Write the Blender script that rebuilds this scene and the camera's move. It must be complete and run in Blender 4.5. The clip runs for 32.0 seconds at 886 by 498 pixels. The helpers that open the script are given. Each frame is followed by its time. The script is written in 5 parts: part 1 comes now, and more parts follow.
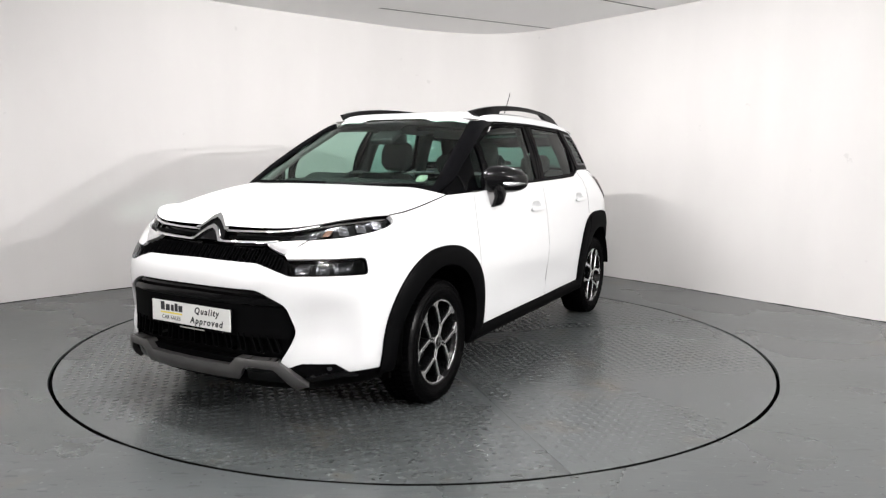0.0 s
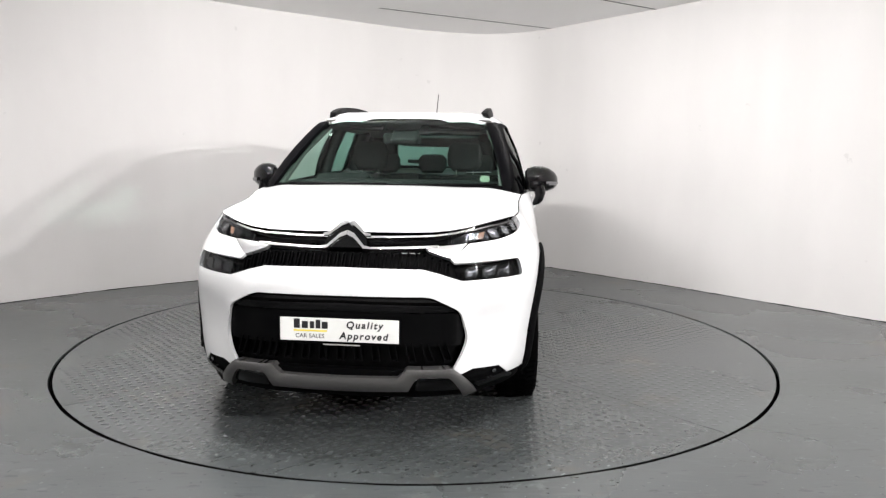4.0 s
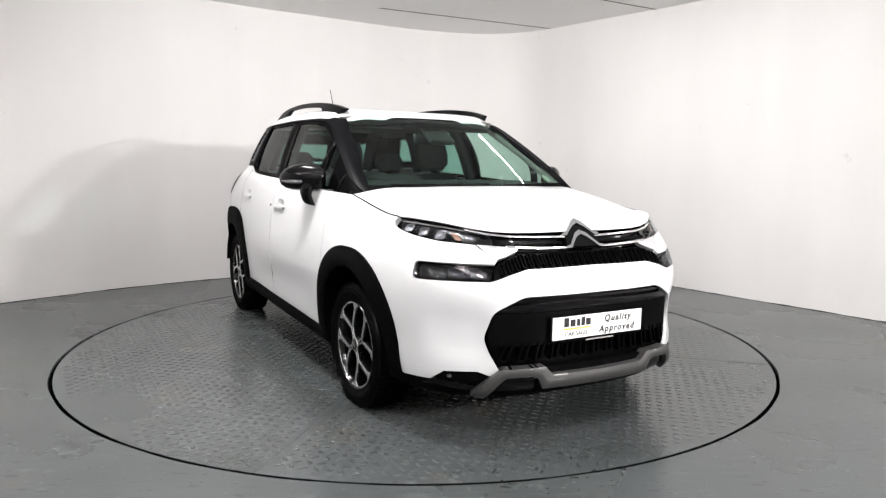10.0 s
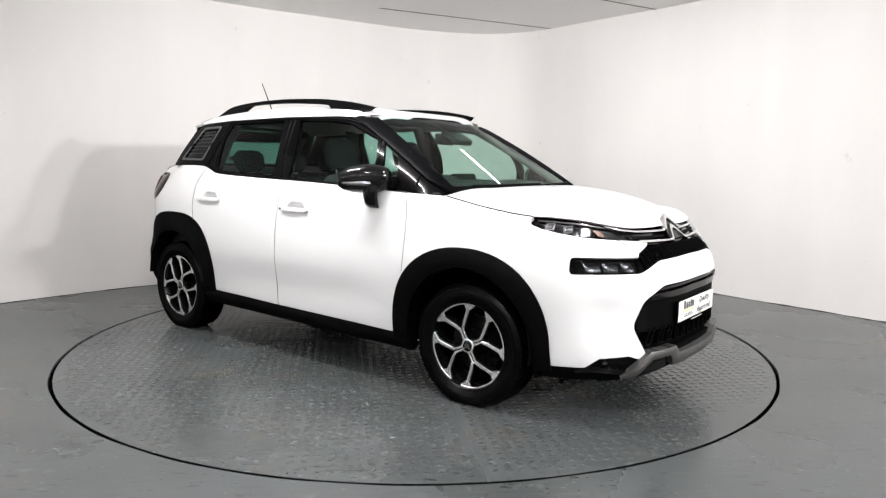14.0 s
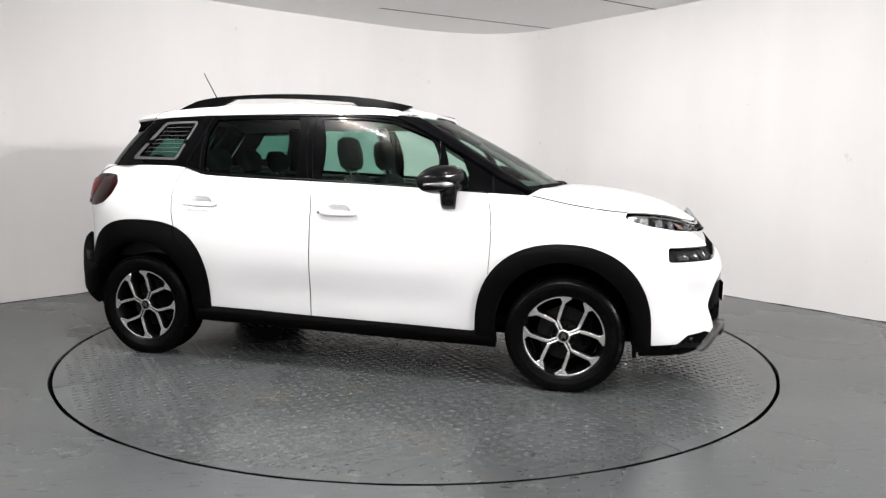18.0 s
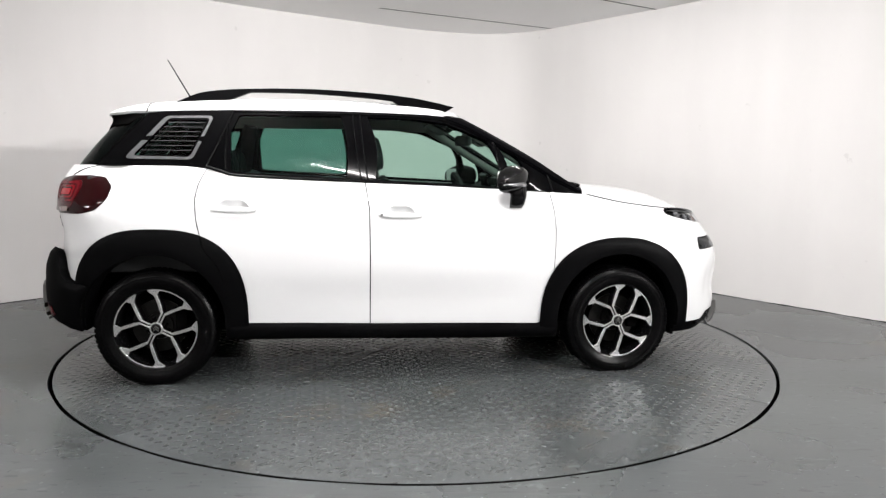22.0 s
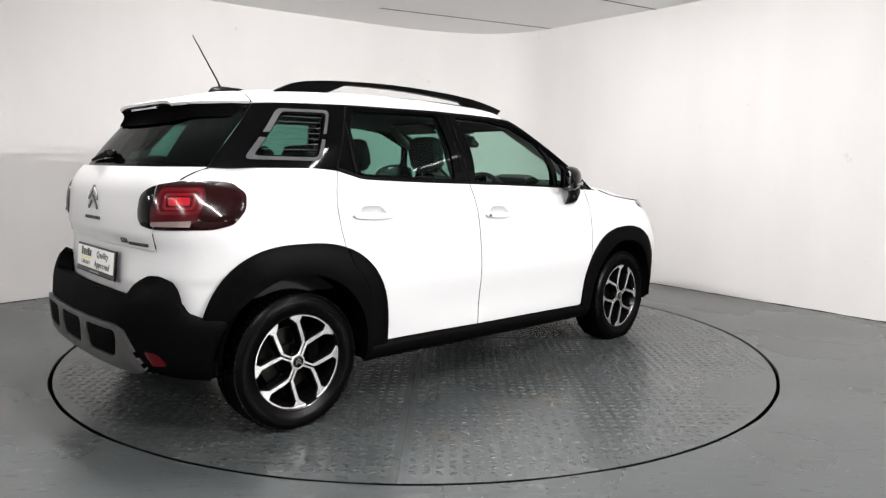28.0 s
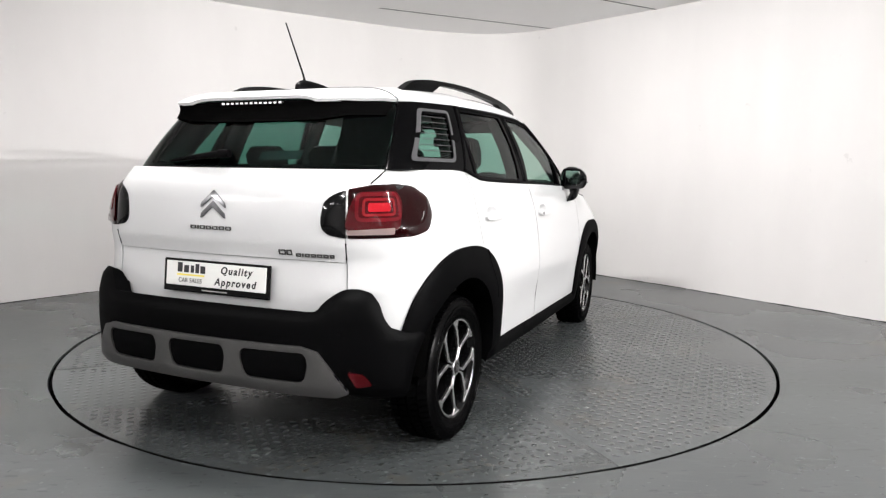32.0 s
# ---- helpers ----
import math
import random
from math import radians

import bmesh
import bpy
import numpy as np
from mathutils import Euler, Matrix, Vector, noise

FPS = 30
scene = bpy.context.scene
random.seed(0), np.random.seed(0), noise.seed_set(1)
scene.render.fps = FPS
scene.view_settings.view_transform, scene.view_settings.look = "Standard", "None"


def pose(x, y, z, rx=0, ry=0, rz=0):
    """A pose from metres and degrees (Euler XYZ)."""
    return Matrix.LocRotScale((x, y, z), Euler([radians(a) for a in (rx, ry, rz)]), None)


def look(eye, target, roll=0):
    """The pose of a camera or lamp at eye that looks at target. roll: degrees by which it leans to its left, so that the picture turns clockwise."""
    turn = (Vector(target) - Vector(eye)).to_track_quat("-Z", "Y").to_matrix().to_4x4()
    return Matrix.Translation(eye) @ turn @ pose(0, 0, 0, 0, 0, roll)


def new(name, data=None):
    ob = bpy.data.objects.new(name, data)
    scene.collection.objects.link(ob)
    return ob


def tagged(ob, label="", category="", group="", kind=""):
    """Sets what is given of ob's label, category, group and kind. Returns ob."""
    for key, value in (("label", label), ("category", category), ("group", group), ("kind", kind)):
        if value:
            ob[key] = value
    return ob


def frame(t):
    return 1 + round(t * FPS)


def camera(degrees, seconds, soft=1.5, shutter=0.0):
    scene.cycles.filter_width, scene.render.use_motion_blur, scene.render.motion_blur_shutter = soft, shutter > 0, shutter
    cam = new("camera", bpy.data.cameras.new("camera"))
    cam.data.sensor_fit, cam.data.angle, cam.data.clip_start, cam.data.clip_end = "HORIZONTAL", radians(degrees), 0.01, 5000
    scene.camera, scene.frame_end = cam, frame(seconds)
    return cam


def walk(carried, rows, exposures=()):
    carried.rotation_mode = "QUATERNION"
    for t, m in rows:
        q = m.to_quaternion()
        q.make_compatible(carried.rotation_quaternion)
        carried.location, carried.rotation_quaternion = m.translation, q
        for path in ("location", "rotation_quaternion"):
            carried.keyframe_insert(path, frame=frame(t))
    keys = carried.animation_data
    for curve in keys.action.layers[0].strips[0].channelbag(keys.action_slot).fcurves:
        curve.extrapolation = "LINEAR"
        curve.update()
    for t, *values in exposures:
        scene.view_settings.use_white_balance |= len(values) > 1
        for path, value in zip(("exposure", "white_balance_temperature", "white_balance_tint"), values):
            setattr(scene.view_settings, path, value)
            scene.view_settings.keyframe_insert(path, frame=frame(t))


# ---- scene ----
# the camera stands still on its tripod; the turntable carries the car round
from mathutils.geometry import delaunay_2d_cdt

CLIP = 32.0
cam = camera(65.02, CLIP, soft=1.3)
PAN, TILT, ROLL = radians(1.80), radians(-6.86), 0.70
EYE = Vector((0.0, -4.770, 1.199))
VIEW = Vector((math.sin(PAN) * math.cos(TILT), math.cos(PAN) * math.cos(TILT), math.sin(TILT)))
walk(cam, [(0.0, look(EYE, EYE + VIEW, ROLL)), (CLIP, look(EYE, EYE + VIEW, ROLL))],
     exposures=[(0.0, 0.42), (13.0, 0.42), (20.0, 0.35), (29.0, 0.35), (31.0, 0.40), (CLIP, 0.42)])

TURN_START, TURN_RATE = -121.09, 5.801     # degrees, degrees a second
CAR_X, CAR_Y = -0.234, -0.082              # the car's middle on the turntable
DISC_R = 2.266

# ---- light ----
world = bpy.data.worlds.new("world")
scene.world = world
world.use_nodes = True
world.node_tree.nodes["Background"].inputs[0].default_value = (0.9, 0.95, 1.0, 1)
world.node_tree.nodes["Background"].inputs[1].default_value = 0.03


def tube_or_fill_lamp(a, b, width, watts, tilts=(-66, 66), colour=(1.0, 0.978, 0.968)):
    """A lamp under the ceiling from a to b, a bare tube, short spot or added fill: area lamps that face down and out to
    its sides.
    """
    a, b = Vector(a), Vector(b)
    along = (b - a).normalized()
    for tilt in tilts:
        data = bpy.data.lights.new("tube_or_fill_lamp", "AREA")
        data.shape, data.size, data.size_y = "RECTANGLE", (b - a).length, width
        data.energy, data.color = watts / len(tilts), colour
        back = Matrix.Rotation(radians(tilt), 3, along) @ Vector((0, 0, 1))
        m = Matrix((along, back.cross(along), back)).transposed().to_4x4()
        m.translation = (a + b) / 2
        ob = new("tube_or_fill_lamp", data)
        ob.matrix_world = m
        tagged(ob, "white lamp under the ceiling: tubes, two short spots, one added fill", "lamp", "tube lamps")


TUBES_AND_FILL = (
    ((0.92, 1.50, 2.745), (1.72, 0.72, 2.745), 0.05, 20, (0,)),
    ((-1.60, -0.72, 2.745), (-0.80, -1.50, 2.745), 0.05, 200, (-72, 72)),
    ((1.50, -2.05, 2.745), (2.25, -2.85, 2.745), 0.05, 42, (-25, 25)),
    ((3.20, -0.75, 2.745), (3.95, -1.55, 2.745), 0.05, 8, (-25, 25)),
    ((-0.50, -3.40, 2.745), (0.30, -4.20, 2.745), 0.05, 105),
    ((-3.20, -4.60, 2.745), (-2.45, -5.40, 2.745), 0.05, 40),
    ((-1.60, -6.40, 2.72), (-0.80, -7.20, 2.72), 0.05, 20),
    ((1.60, -6.20, 2.72), (2.40, -7.00, 2.72), 0.05, 20),
    # two short spot lamps, placed by the car's shadows on the left wall
    ((5.48, -5.72, 2.66), (5.72, -5.44, 2.66), 0.08, 180, (72,)),
    ((6.80, -5.40, 2.56), (6.98, -5.19, 2.56), 0.08, 210, (76,)),
    # unseen fill lamp, added to brighten what faces left
    ((-6.4, -5.6, 2.66), (-6.4, -4.2, 2.66), 0.08, 80, (-68,)),
)
for ends in TUBES_AND_FILL:
    tube_or_fill_lamp(*ends)
# ---- materials ----
def material(name, colour, rough=0.5, metal=0.0, coat=0.0, noise_scale=0.0, noise_amount=0.0, bump=0.0, bump_scale=200.0, spec=0.5):
    m = bpy.data.materials.new(name)
    m.use_nodes = True
    nt = m.node_tree
    b = nt.nodes["Principled BSDF"]
    b.inputs["Base Color"].default_value = (*colour, 1)
    b.inputs["Roughness"].default_value = rough
    b.inputs["Metallic"].default_value = metal
    b.inputs["Coat Weight"].default_value = coat
    b.inputs["Coat Roughness"].default_value = 0.04
    b.inputs["Specular IOR Level"].default_value = spec
    tc = nt.nodes.new("ShaderNodeTexCoord")
    if noise_amount:
        n = nt.nodes.new("ShaderNodeTexNoise")
        n.inputs["Scale"].default_value, n.inputs["Detail"].default_value = noise_scale, 6
        nt.links.new(tc.outputs["Object"], n.inputs["Vector"])
        mx = nt.nodes.new("ShaderNodeMix")
        mx.data_type = "RGBA"
        mx.inputs["A"].default_value = (*[c * (1 - noise_amount) for c in colour], 1)
        mx.inputs["B"].default_value = (*[min(1, c * (1 + noise_amount)) for c in colour], 1)
        nt.links.new(n.outputs["Fac"], mx.inputs["Factor"])
        nt.links.new(mx.outputs["Result"], b.inputs["Base Color"])
    if bump:
        n2 = nt.nodes.new("ShaderNodeTexNoise")
        n2.inputs["Scale"].default_value, n2.inputs["Detail"].default_value = bump_scale, 3
        nt.links.new(tc.outputs["Object"], n2.inputs["Vector"])
        bp = nt.nodes.new("ShaderNodeBump")
        bp.inputs["Strength"].default_value, bp.inputs["Distance"].default_value = bump, 0.002
        nt.links.new(n2.outputs["Fac"], bp.inputs["Height"])
        nt.links.new(bp.outputs["Normal"], b.inputs["Normal"])
    return m


def glass_material(name, tint, gloss=0.016):
    """Thin tinted glass: clear seen straight on, mirror-like at a grazing angle."""
    m = bpy.data.materials.new(name)
    m.use_nodes = True
    nt = m.node_tree
    nt.nodes.remove(nt.nodes["Principled BSDF"])
    tr, gl = nt.nodes.new("ShaderNodeBsdfTransparent"), nt.nodes.new("ShaderNodeBsdfGlossy")
    tr.inputs["Color"].default_value = (*tint, 1)
    gl.inputs["Roughness"].default_value = 0.01
    lw, mx = nt.nodes.new("ShaderNodeLayerWeight"), nt.nodes.new("ShaderNodeMixShader")
    lw.inputs["Blend"].default_value = 0.5
    power, scale = nt.nodes.new("ShaderNodeMath"), nt.nodes.new("ShaderNodeMath")
    power.operation, scale.operation = "POWER", "MULTIPLY_ADD"
    power.inputs[1].default_value = 5.0
    scale.inputs[1].default_value, scale.inputs[2].default_value = 0.5, gloss
    nt.links.new(lw.outputs["Facing"], power.inputs[0])
    nt.links.new(power.outputs[0], scale.inputs[0])
    nt.links.new(scale.outputs[0], mx.inputs[0])
    nt.links.new(tr.outputs[0], mx.inputs[1])
    nt.links.new(gl.outputs[0], mx.inputs[2])
    nt.links.new(mx.outputs[0], nt.nodes["Material Output"].inputs["Surface"])
    return m


def sheen_material(name, colour, rough, face, edge, noise_scale=0.0, noise_amount=0.0, bump=0.0, bump_scale=200.0):
    """A matt body under a thin sheen: face is its strength straight on, edge what a grazing angle adds."""
    m = material(name, colour, 0.9, spec=0.0, noise_scale=noise_scale, noise_amount=noise_amount, bump=bump, bump_scale=bump_scale)
    nt = m.node_tree
    b = nt.nodes["Principled BSDF"]
    gl, lw, mx = nt.nodes.new("ShaderNodeBsdfGlossy"), nt.nodes.new("ShaderNodeLayerWeight"), nt.nodes.new("ShaderNodeMixShader")
    gl.inputs["Roughness"].default_value = rough
    lw.inputs["Blend"].default_value = 0.5
    power, scale = nt.nodes.new("ShaderNodeMath"), nt.nodes.new("ShaderNodeMath")
    power.operation, scale.operation = "POWER", "MULTIPLY_ADD"
    power.inputs[1].default_value = 4.0
    scale.inputs[1].default_value, scale.inputs[2].default_value = edge, face
    nt.links.new(lw.outputs["Facing"], power.inputs[0])
    nt.links.new(power.outputs[0], scale.inputs[0])
    nt.links.new(scale.outputs[0], mx.inputs[0])
    nt.links.new(b.outputs[0], mx.inputs[1])
    nt.links.new(gl.outputs[0], mx.inputs[2])
    if b.inputs["Normal"].links:
        nt.links.new(b.inputs["Normal"].links[0].from_socket, gl.inputs["Normal"])
    nt.links.new(mx.outputs[0], nt.nodes["Material Output"].inputs["Surface"])
    return m


PAINT = material("white_paint", (0.56, 0.565, 0.57), 0.35, coat=0.6, noise_scale=3, noise_amount=0.01)
GLOSS = material("gloss_black", (0.002, 0.002, 0.0023), 0.08, spec=0.22)
SIDE = sheen_material("cabin_black", (0.0010, 0.0010, 0.0012), 0.05, 0.009, 0.12)
PLASTIC = sheen_material("black_plastic", (0.0016, 0.0016, 0.0018), 0.36, 0.003, 0.045, 40, 0.15, 0.25, 900)
TRIM = sheen_material("trim_black", (0.0016, 0.0016, 0.0018), 0.30, 0.006, 0.06, 30, 0.1)
DARK = material("underbody", (0.002, 0.002, 0.002), 0.9, spec=0.0, noise_scale=20, noise_amount=0.3)
RUBBER = sheen_material("tyre_rubber", (0.0010, 0.0010, 0.0011), 0.27, 0.007, 0.05, 25, 0.25, 0.2, 300)
SILVER = material("diamond_cut_alloy", (0.60, 0.60, 0.605), 0.26, metal=1.0, noise_scale=60, noise_amount=0.06)
ALLOY_BLACK = material("black_alloy", (0.003, 0.003, 0.0033), 0.18, spec=0.2)
CHROME = material("chrome", (0.82, 0.82, 0.83), 0.08, metal=1.0)
SATIN = material("satin_grey", (0.085, 0.083, 0.082), 0.38, metal=0.6, noise_scale=80, noise_amount=0.05)
DISC_STEEL = material("brake_steel", (0.016, 0.0155, 0.015), 0.45, metal=1.0, noise_scale=50, noise_amount=0.2)
GLASS = glass_material("green_glass", (0.61, 0.765, 0.70))
PRIVACY = glass_material("dark_glass", (0.26, 0.46, 0.40))
SCREEN = glass_material("darkest_glass", (0.17, 0.31, 0.27))
LENS = glass_material("clear_lens", (0.92, 0.93, 0.94), 0.012)
SMOKE = glass_material("smoked_lens", (0.44, 0.45, 0.46), 0.012)
RED = material("red_lens", (0.040, 0.0012, 0.0025), 0.12, coat=0.12, spec=0.2)
RED_DARK = material("dark_red_lens", (0.0085, 0.0004, 0.0007), 0.05, coat=0.10, spec=0.16)
RED_BRIGHT = material("bright_red_ring", (0.14, 0.004, 0.007), 0.15, coat=0.2, spec=0.2)
RED_MID = material("red_ring", (0.085, 0.003, 0.006), 0.15, coat=0.15, spec=0.2)
RED_GLOW = material("red_lens_core", (0.30, 0.008, 0.014), 0.12, coat=0.2, spec=0.2)
PALE_LENS = material("pale_reversing_lens", (0.17, 0.125, 0.12), 0.15, coat=0.4)
SPECKLE = material("speckled_silver", (0.62, 0.62, 0.63), 0.34, metal=0.8, noise_scale=900, noise_amount=0.45)
AMBER = material("amber_bulb", (0.16, 0.085, 0.055), 0.3)
SEAT = material("seat_cloth", (0.004, 0.004, 0.0044), 0.9, noise_scale=60, noise_amount=0.15, bump=0.1, bump_scale=300)
CABIN = material("cabin_plastic", (0.009, 0.0095, 0.010), 0.6, spec=0.25, noise_scale=60, noise_amount=0.15)
LAMPRING = material("lamp_reflector", (0.24, 0.24, 0.25), 0.25, metal=1.0, noise_scale=120, noise_amount=0.1)
DARKCHROME = material("dark_chrome", (0.20, 0.20, 0.21), 0.20, metal=1.0)
BOWL = material("smoked_reflector", (0.055, 0.055, 0.058), 0.12, metal=1.0)
RAIL = sheen_material("rail_black", (0.0012, 0.0012, 0.0014), 0.14, 0.008, 0.24)
PILLAR = sheen_material("satin_black_pillar", (0.0018, 0.0018, 0.0022), 0.34, 0.004, 0.045, 60, 0.1)
LINER = material("headliner", (0.30, 0.295, 0.28), 0.9, noise_scale=100, noise_amount=0.08)
PLATE = material("plate_white", (0.72, 0.72, 0.70), 0.35, coat=0.3, noise_scale=30, noise_amount=0.03)
INK = material("plate_ink", (0.01, 0.01, 0.012), 0.4)
YELLOW = material("plate_yellow", (0.75, 0.62, 0.08), 0.4)
PILLAR_TRIM = material("inner_pillar_trim", (0.12, 0.118, 0.112), 0.8, noise_scale=100, noise_amount=0.08)
GREYMARK = material("louvre_grey", (0.054, 0.054, 0.057), 0.5, spec=0.15)
STICKER = material("windscreen_sticker", (0.24, 0.27, 0.21), 0.6, noise_scale=90, noise_amount=0.3)


def floor_material(name, base, seed, sheen=(0.22, 0.46)):
    """Grey floor paint with drag streaks, dark specks, pale scuffs and worn patches."""
    m = material(name, base, 0.32, spec=0.45)
    nt = m.node_tree
    b = nt.nodes["Principled BSDF"]
    tc = nt.nodes.new("ShaderNodeTexCoord")

    def noise(scale, detail, stretch=(1, 1, 1), turn=0.0):
        mp, n = nt.nodes.new("ShaderNodeMapping"), nt.nodes.new("ShaderNodeTexNoise")
        mp.inputs["Scale"].default_value, mp.inputs["Rotation"].default_value = stretch, (0, 0, turn)
        mp.inputs["Location"].default_value = (seed, seed * 0.7, 0)
        n.inputs["Scale"].default_value, n.inputs["Detail"].default_value = scale, detail
        nt.links.new(tc.outputs["Object"], mp.inputs["Vector"])
        nt.links.new(mp.outputs["Vector"], n.inputs["Vector"])
        return n.outputs["Fac"]

    def steps(value, lo, hi):
        r = nt.nodes.new("ShaderNodeMapRange")
        r.inputs["From Min"].default_value, r.inputs["From Max"].default_value = lo, hi
        nt.links.new(value, r.inputs["Value"])
        return r.outputs["Result"]

    def times(a, b):
        q = nt.nodes.new("ShaderNodeMath")
        q.operation = "MULTIPLY"
        nt.links.new(a, q.inputs[0])
        if isinstance(b, float):
            q.inputs[1].default_value = b
        else:
            nt.links.new(b, q.inputs[1])
        return q.outputs[0]

    def mixed(fac, a, tone):
        q = nt.nodes.new("ShaderNodeMix")
        q.data_type = "RGBA"
        nt.links.new(fac, q.inputs["Factor"])
        if a is None:
            q.inputs["A"].default_value = (*[c * 0.86 for c in base], 1)
        else:
            nt.links.new(a, q.inputs["A"])
        q.inputs["B"].default_value = (*[c * tone for c in base], 1)
        return q.outputs["Result"]

    streak, cloud, fine = noise(1.6, 8, (1, 1.7, 1), 0.5), noise(0.7, 6), noise(45, 4)
    col = mixed(steps(streak, 0.32, 0.68), None, 1.10)
    col = mixed(times(steps(cloud, 0.45, 0.75), 0.55), col, 1.32)
    # short brush and drag marks in two directions
    col = mixed(times(steps(noise(7, 6, (0.8, 5, 1), 1.1), 0.57, 0.66), 0.40), col, 1.45)
    col = mixed(times(steps(noise(6, 6, (0.7, 6, 1), -0.6), 0.58, 0.67), 0.45), col, 0.62)
    # worn spots, dark scuffs and pale flecks
    col = mixed(times(times(steps(noise(14, 8), 0.60, 0.68), steps(noise(1.1, 3), 0.50, 0.58)), 0.7), col, 1.8)
    col = mixed(times(steps(noise(9, 4, (1, 3.2, 1), 0.9), 0.645, 0.67), 0.80), col, 0.35)
    col = mixed(times(steps(noise(31, 2), 0.69, 0.71), 0.9), col, 0.25)
    col = mixed(times(steps(noise(22, 3, (1, 2, 1), -1.2), 0.685, 0.70), 0.8), col, 2.8)
    # rusty brown stains
    rust = nt.nodes.new("ShaderNodeMix")
    rust.data_type = "RGBA"
    rust.inputs["B"].default_value = (0.085, 0.068, 0.045, 1)
    nt.links.new(times(steps(noise(2.3, 6), 0.60, 0.70), 0.40), rust.inputs["Factor"])
    nt.links.new(col, rust.inputs["A"])
    col = rust.outputs["Result"]
    nt.links.new(col, b.inputs["Base Color"])
    rr = nt.nodes.new("ShaderNodeMapRange")
    rr.inputs["To Min"].default_value, rr.inputs["To Max"].default_value = sheen
    nt.links.new(cloud, rr.inputs["Value"])
    nt.links.new(rr.outputs["Result"], b.inputs["Roughness"])
    bp, bp2 = nt.nodes.new("ShaderNodeBump"), nt.nodes.new("ShaderNodeBump")
    bp.inputs["Strength"].default_value, bp.inputs["Distance"].default_value = 0.18, 0.002
    bp2.inputs["Strength"].default_value, bp2.inputs["Distance"].default_value = 0.18, 0.001
    nt.links.new(streak, bp.inputs["Height"])
    nt.links.new(fine, bp2.inputs["Height"])
    nt.links.new(bp.outputs["Normal"], bp2.inputs["Normal"])
    nt.links.new(bp2.outputs["Normal"], b.inputs["Normal"])
    return m


def wall_material():
    """White emulsion with faint roller lanes, smudges and small scuffs."""
    base = (0.60, 0.588, 0.580)
    m = material("wall_paint", base, 0.65, spec=0.3)
    nt = m.node_tree
    b = nt.nodes["Principled BSDF"]
    tc, mp = nt.nodes.new("ShaderNodeTexCoord"), nt.nodes.new("ShaderNodeMapping")
    mp.inputs["Scale"].default_value = (1, 1, 0.22)
    nt.links.new(tc.outputs["Object"], mp.inputs["Vector"])
    lane, smudge, scuff = (nt.nodes.new("ShaderNodeTexNoise") for _ in range(3))
    for n, scale, detail, src in ((lane, 2.2, 5, mp.outputs["Vector"]), (smudge, 0.9, 6, tc.outputs["Object"]), (scuff, 6.5, 7, tc.outputs["Object"])):
        n.inputs["Scale"].default_value, n.inputs["Detail"].default_value = scale, detail
        nt.links.new(src, n.inputs["Vector"])
    last = None
    for n, lo, hi, tone, amount in ((lane, 0.35, 0.65, 0.955, 1.0), (smudge, 0.52, 0.72, 0.95, 0.8), (scuff, 0.715, 0.74, 0.84, 0.8)):
        r, q = nt.nodes.new("ShaderNodeMapRange"), nt.nodes.new("ShaderNodeMix")
        r.inputs["From Min"].default_value, r.inputs["From Max"].default_value, r.inputs["To Max"].default_value = lo, hi, amount
        q.data_type = "RGBA"
        nt.links.new(n.outputs["Fac"], r.inputs["Value"])
        nt.links.new(r.outputs["Result"], q.inputs["Factor"])
        if last is None:
            q.inputs["A"].default_value = (*base, 1)
        else:
            nt.links.new(last, q.inputs["A"])
        q.inputs["B"].default_value = (*[c * tone for c in base], 1)
        last = q.outputs["Result"]
    nt.links.new(last, b.inputs["Base Color"])
    bp = nt.nodes.new("ShaderNodeBump")
    bp.inputs["Strength"].default_value, bp.inputs["Distance"].default_value = 0.15, 0.004
    nt.links.new(lane.outputs["Fac"], bp.inputs["Height"])
    nt.links.new(bp.outputs["Normal"], b.inputs["Normal"])
    return m


WALL = wall_material()
CEIL = material("ceiling_paint", (0.88, 0.875, 0.87), 0.8, noise_scale=1.5, noise_amount=0.03)
JOINT = material("joint_grey", (0.016, 0.018, 0.019), 0.7)
FLOOR = floor_material("floor_paint", (0.0475, 0.0523, 0.0527), 3.0, (0.18, 0.38))
DECK = floor_material("deck_paint", (0.0470, 0.0518, 0.0527), 11.0, (0.20, 0.34))
# ---- mesh helpers ----
def part(name, data, mat, parent=None, label=""):
    """One mesh object under parent. data: a bmesh, or (verts, faces)."""
    me = bpy.data.meshes.new(name)
    if isinstance(data, tuple):
        me.from_pydata([tuple(v) for v in data[0]], [], [tuple(f) for f in data[1]])
    else:
        data.to_mesh(me)
        data.free()
    if mat:
        me.materials.append(mat)
    ob = new(name, me)
    if parent:
        ob.parent = parent
    if label:
        ob["label"] = label
    return ob


def smooth(ob, angle=35):
    me = ob.data
    me.polygons.foreach_set("use_smooth", [True] * len(me.polygons))
    me.set_sharp_from_angle(angle=radians(angle))
    return ob


def box(cx, cy, cz, sx, sy, sz, bevel=0.0, m=None):
    bm = bmesh.new()
    bmesh.ops.create_cube(bm, size=1)
    bmesh.ops.scale(bm, vec=(sx, sy, sz), verts=bm.verts)
    if bevel:
        bmesh.ops.bevel(bm, geom=bm.edges[:], offset=bevel, segments=3, affect="EDGES", profile=0.5)
    if m:
        bm.transform(m)
    bmesh.ops.translate(bm, vec=(cx, cy, cz), verts=bm.verts)
    return bm


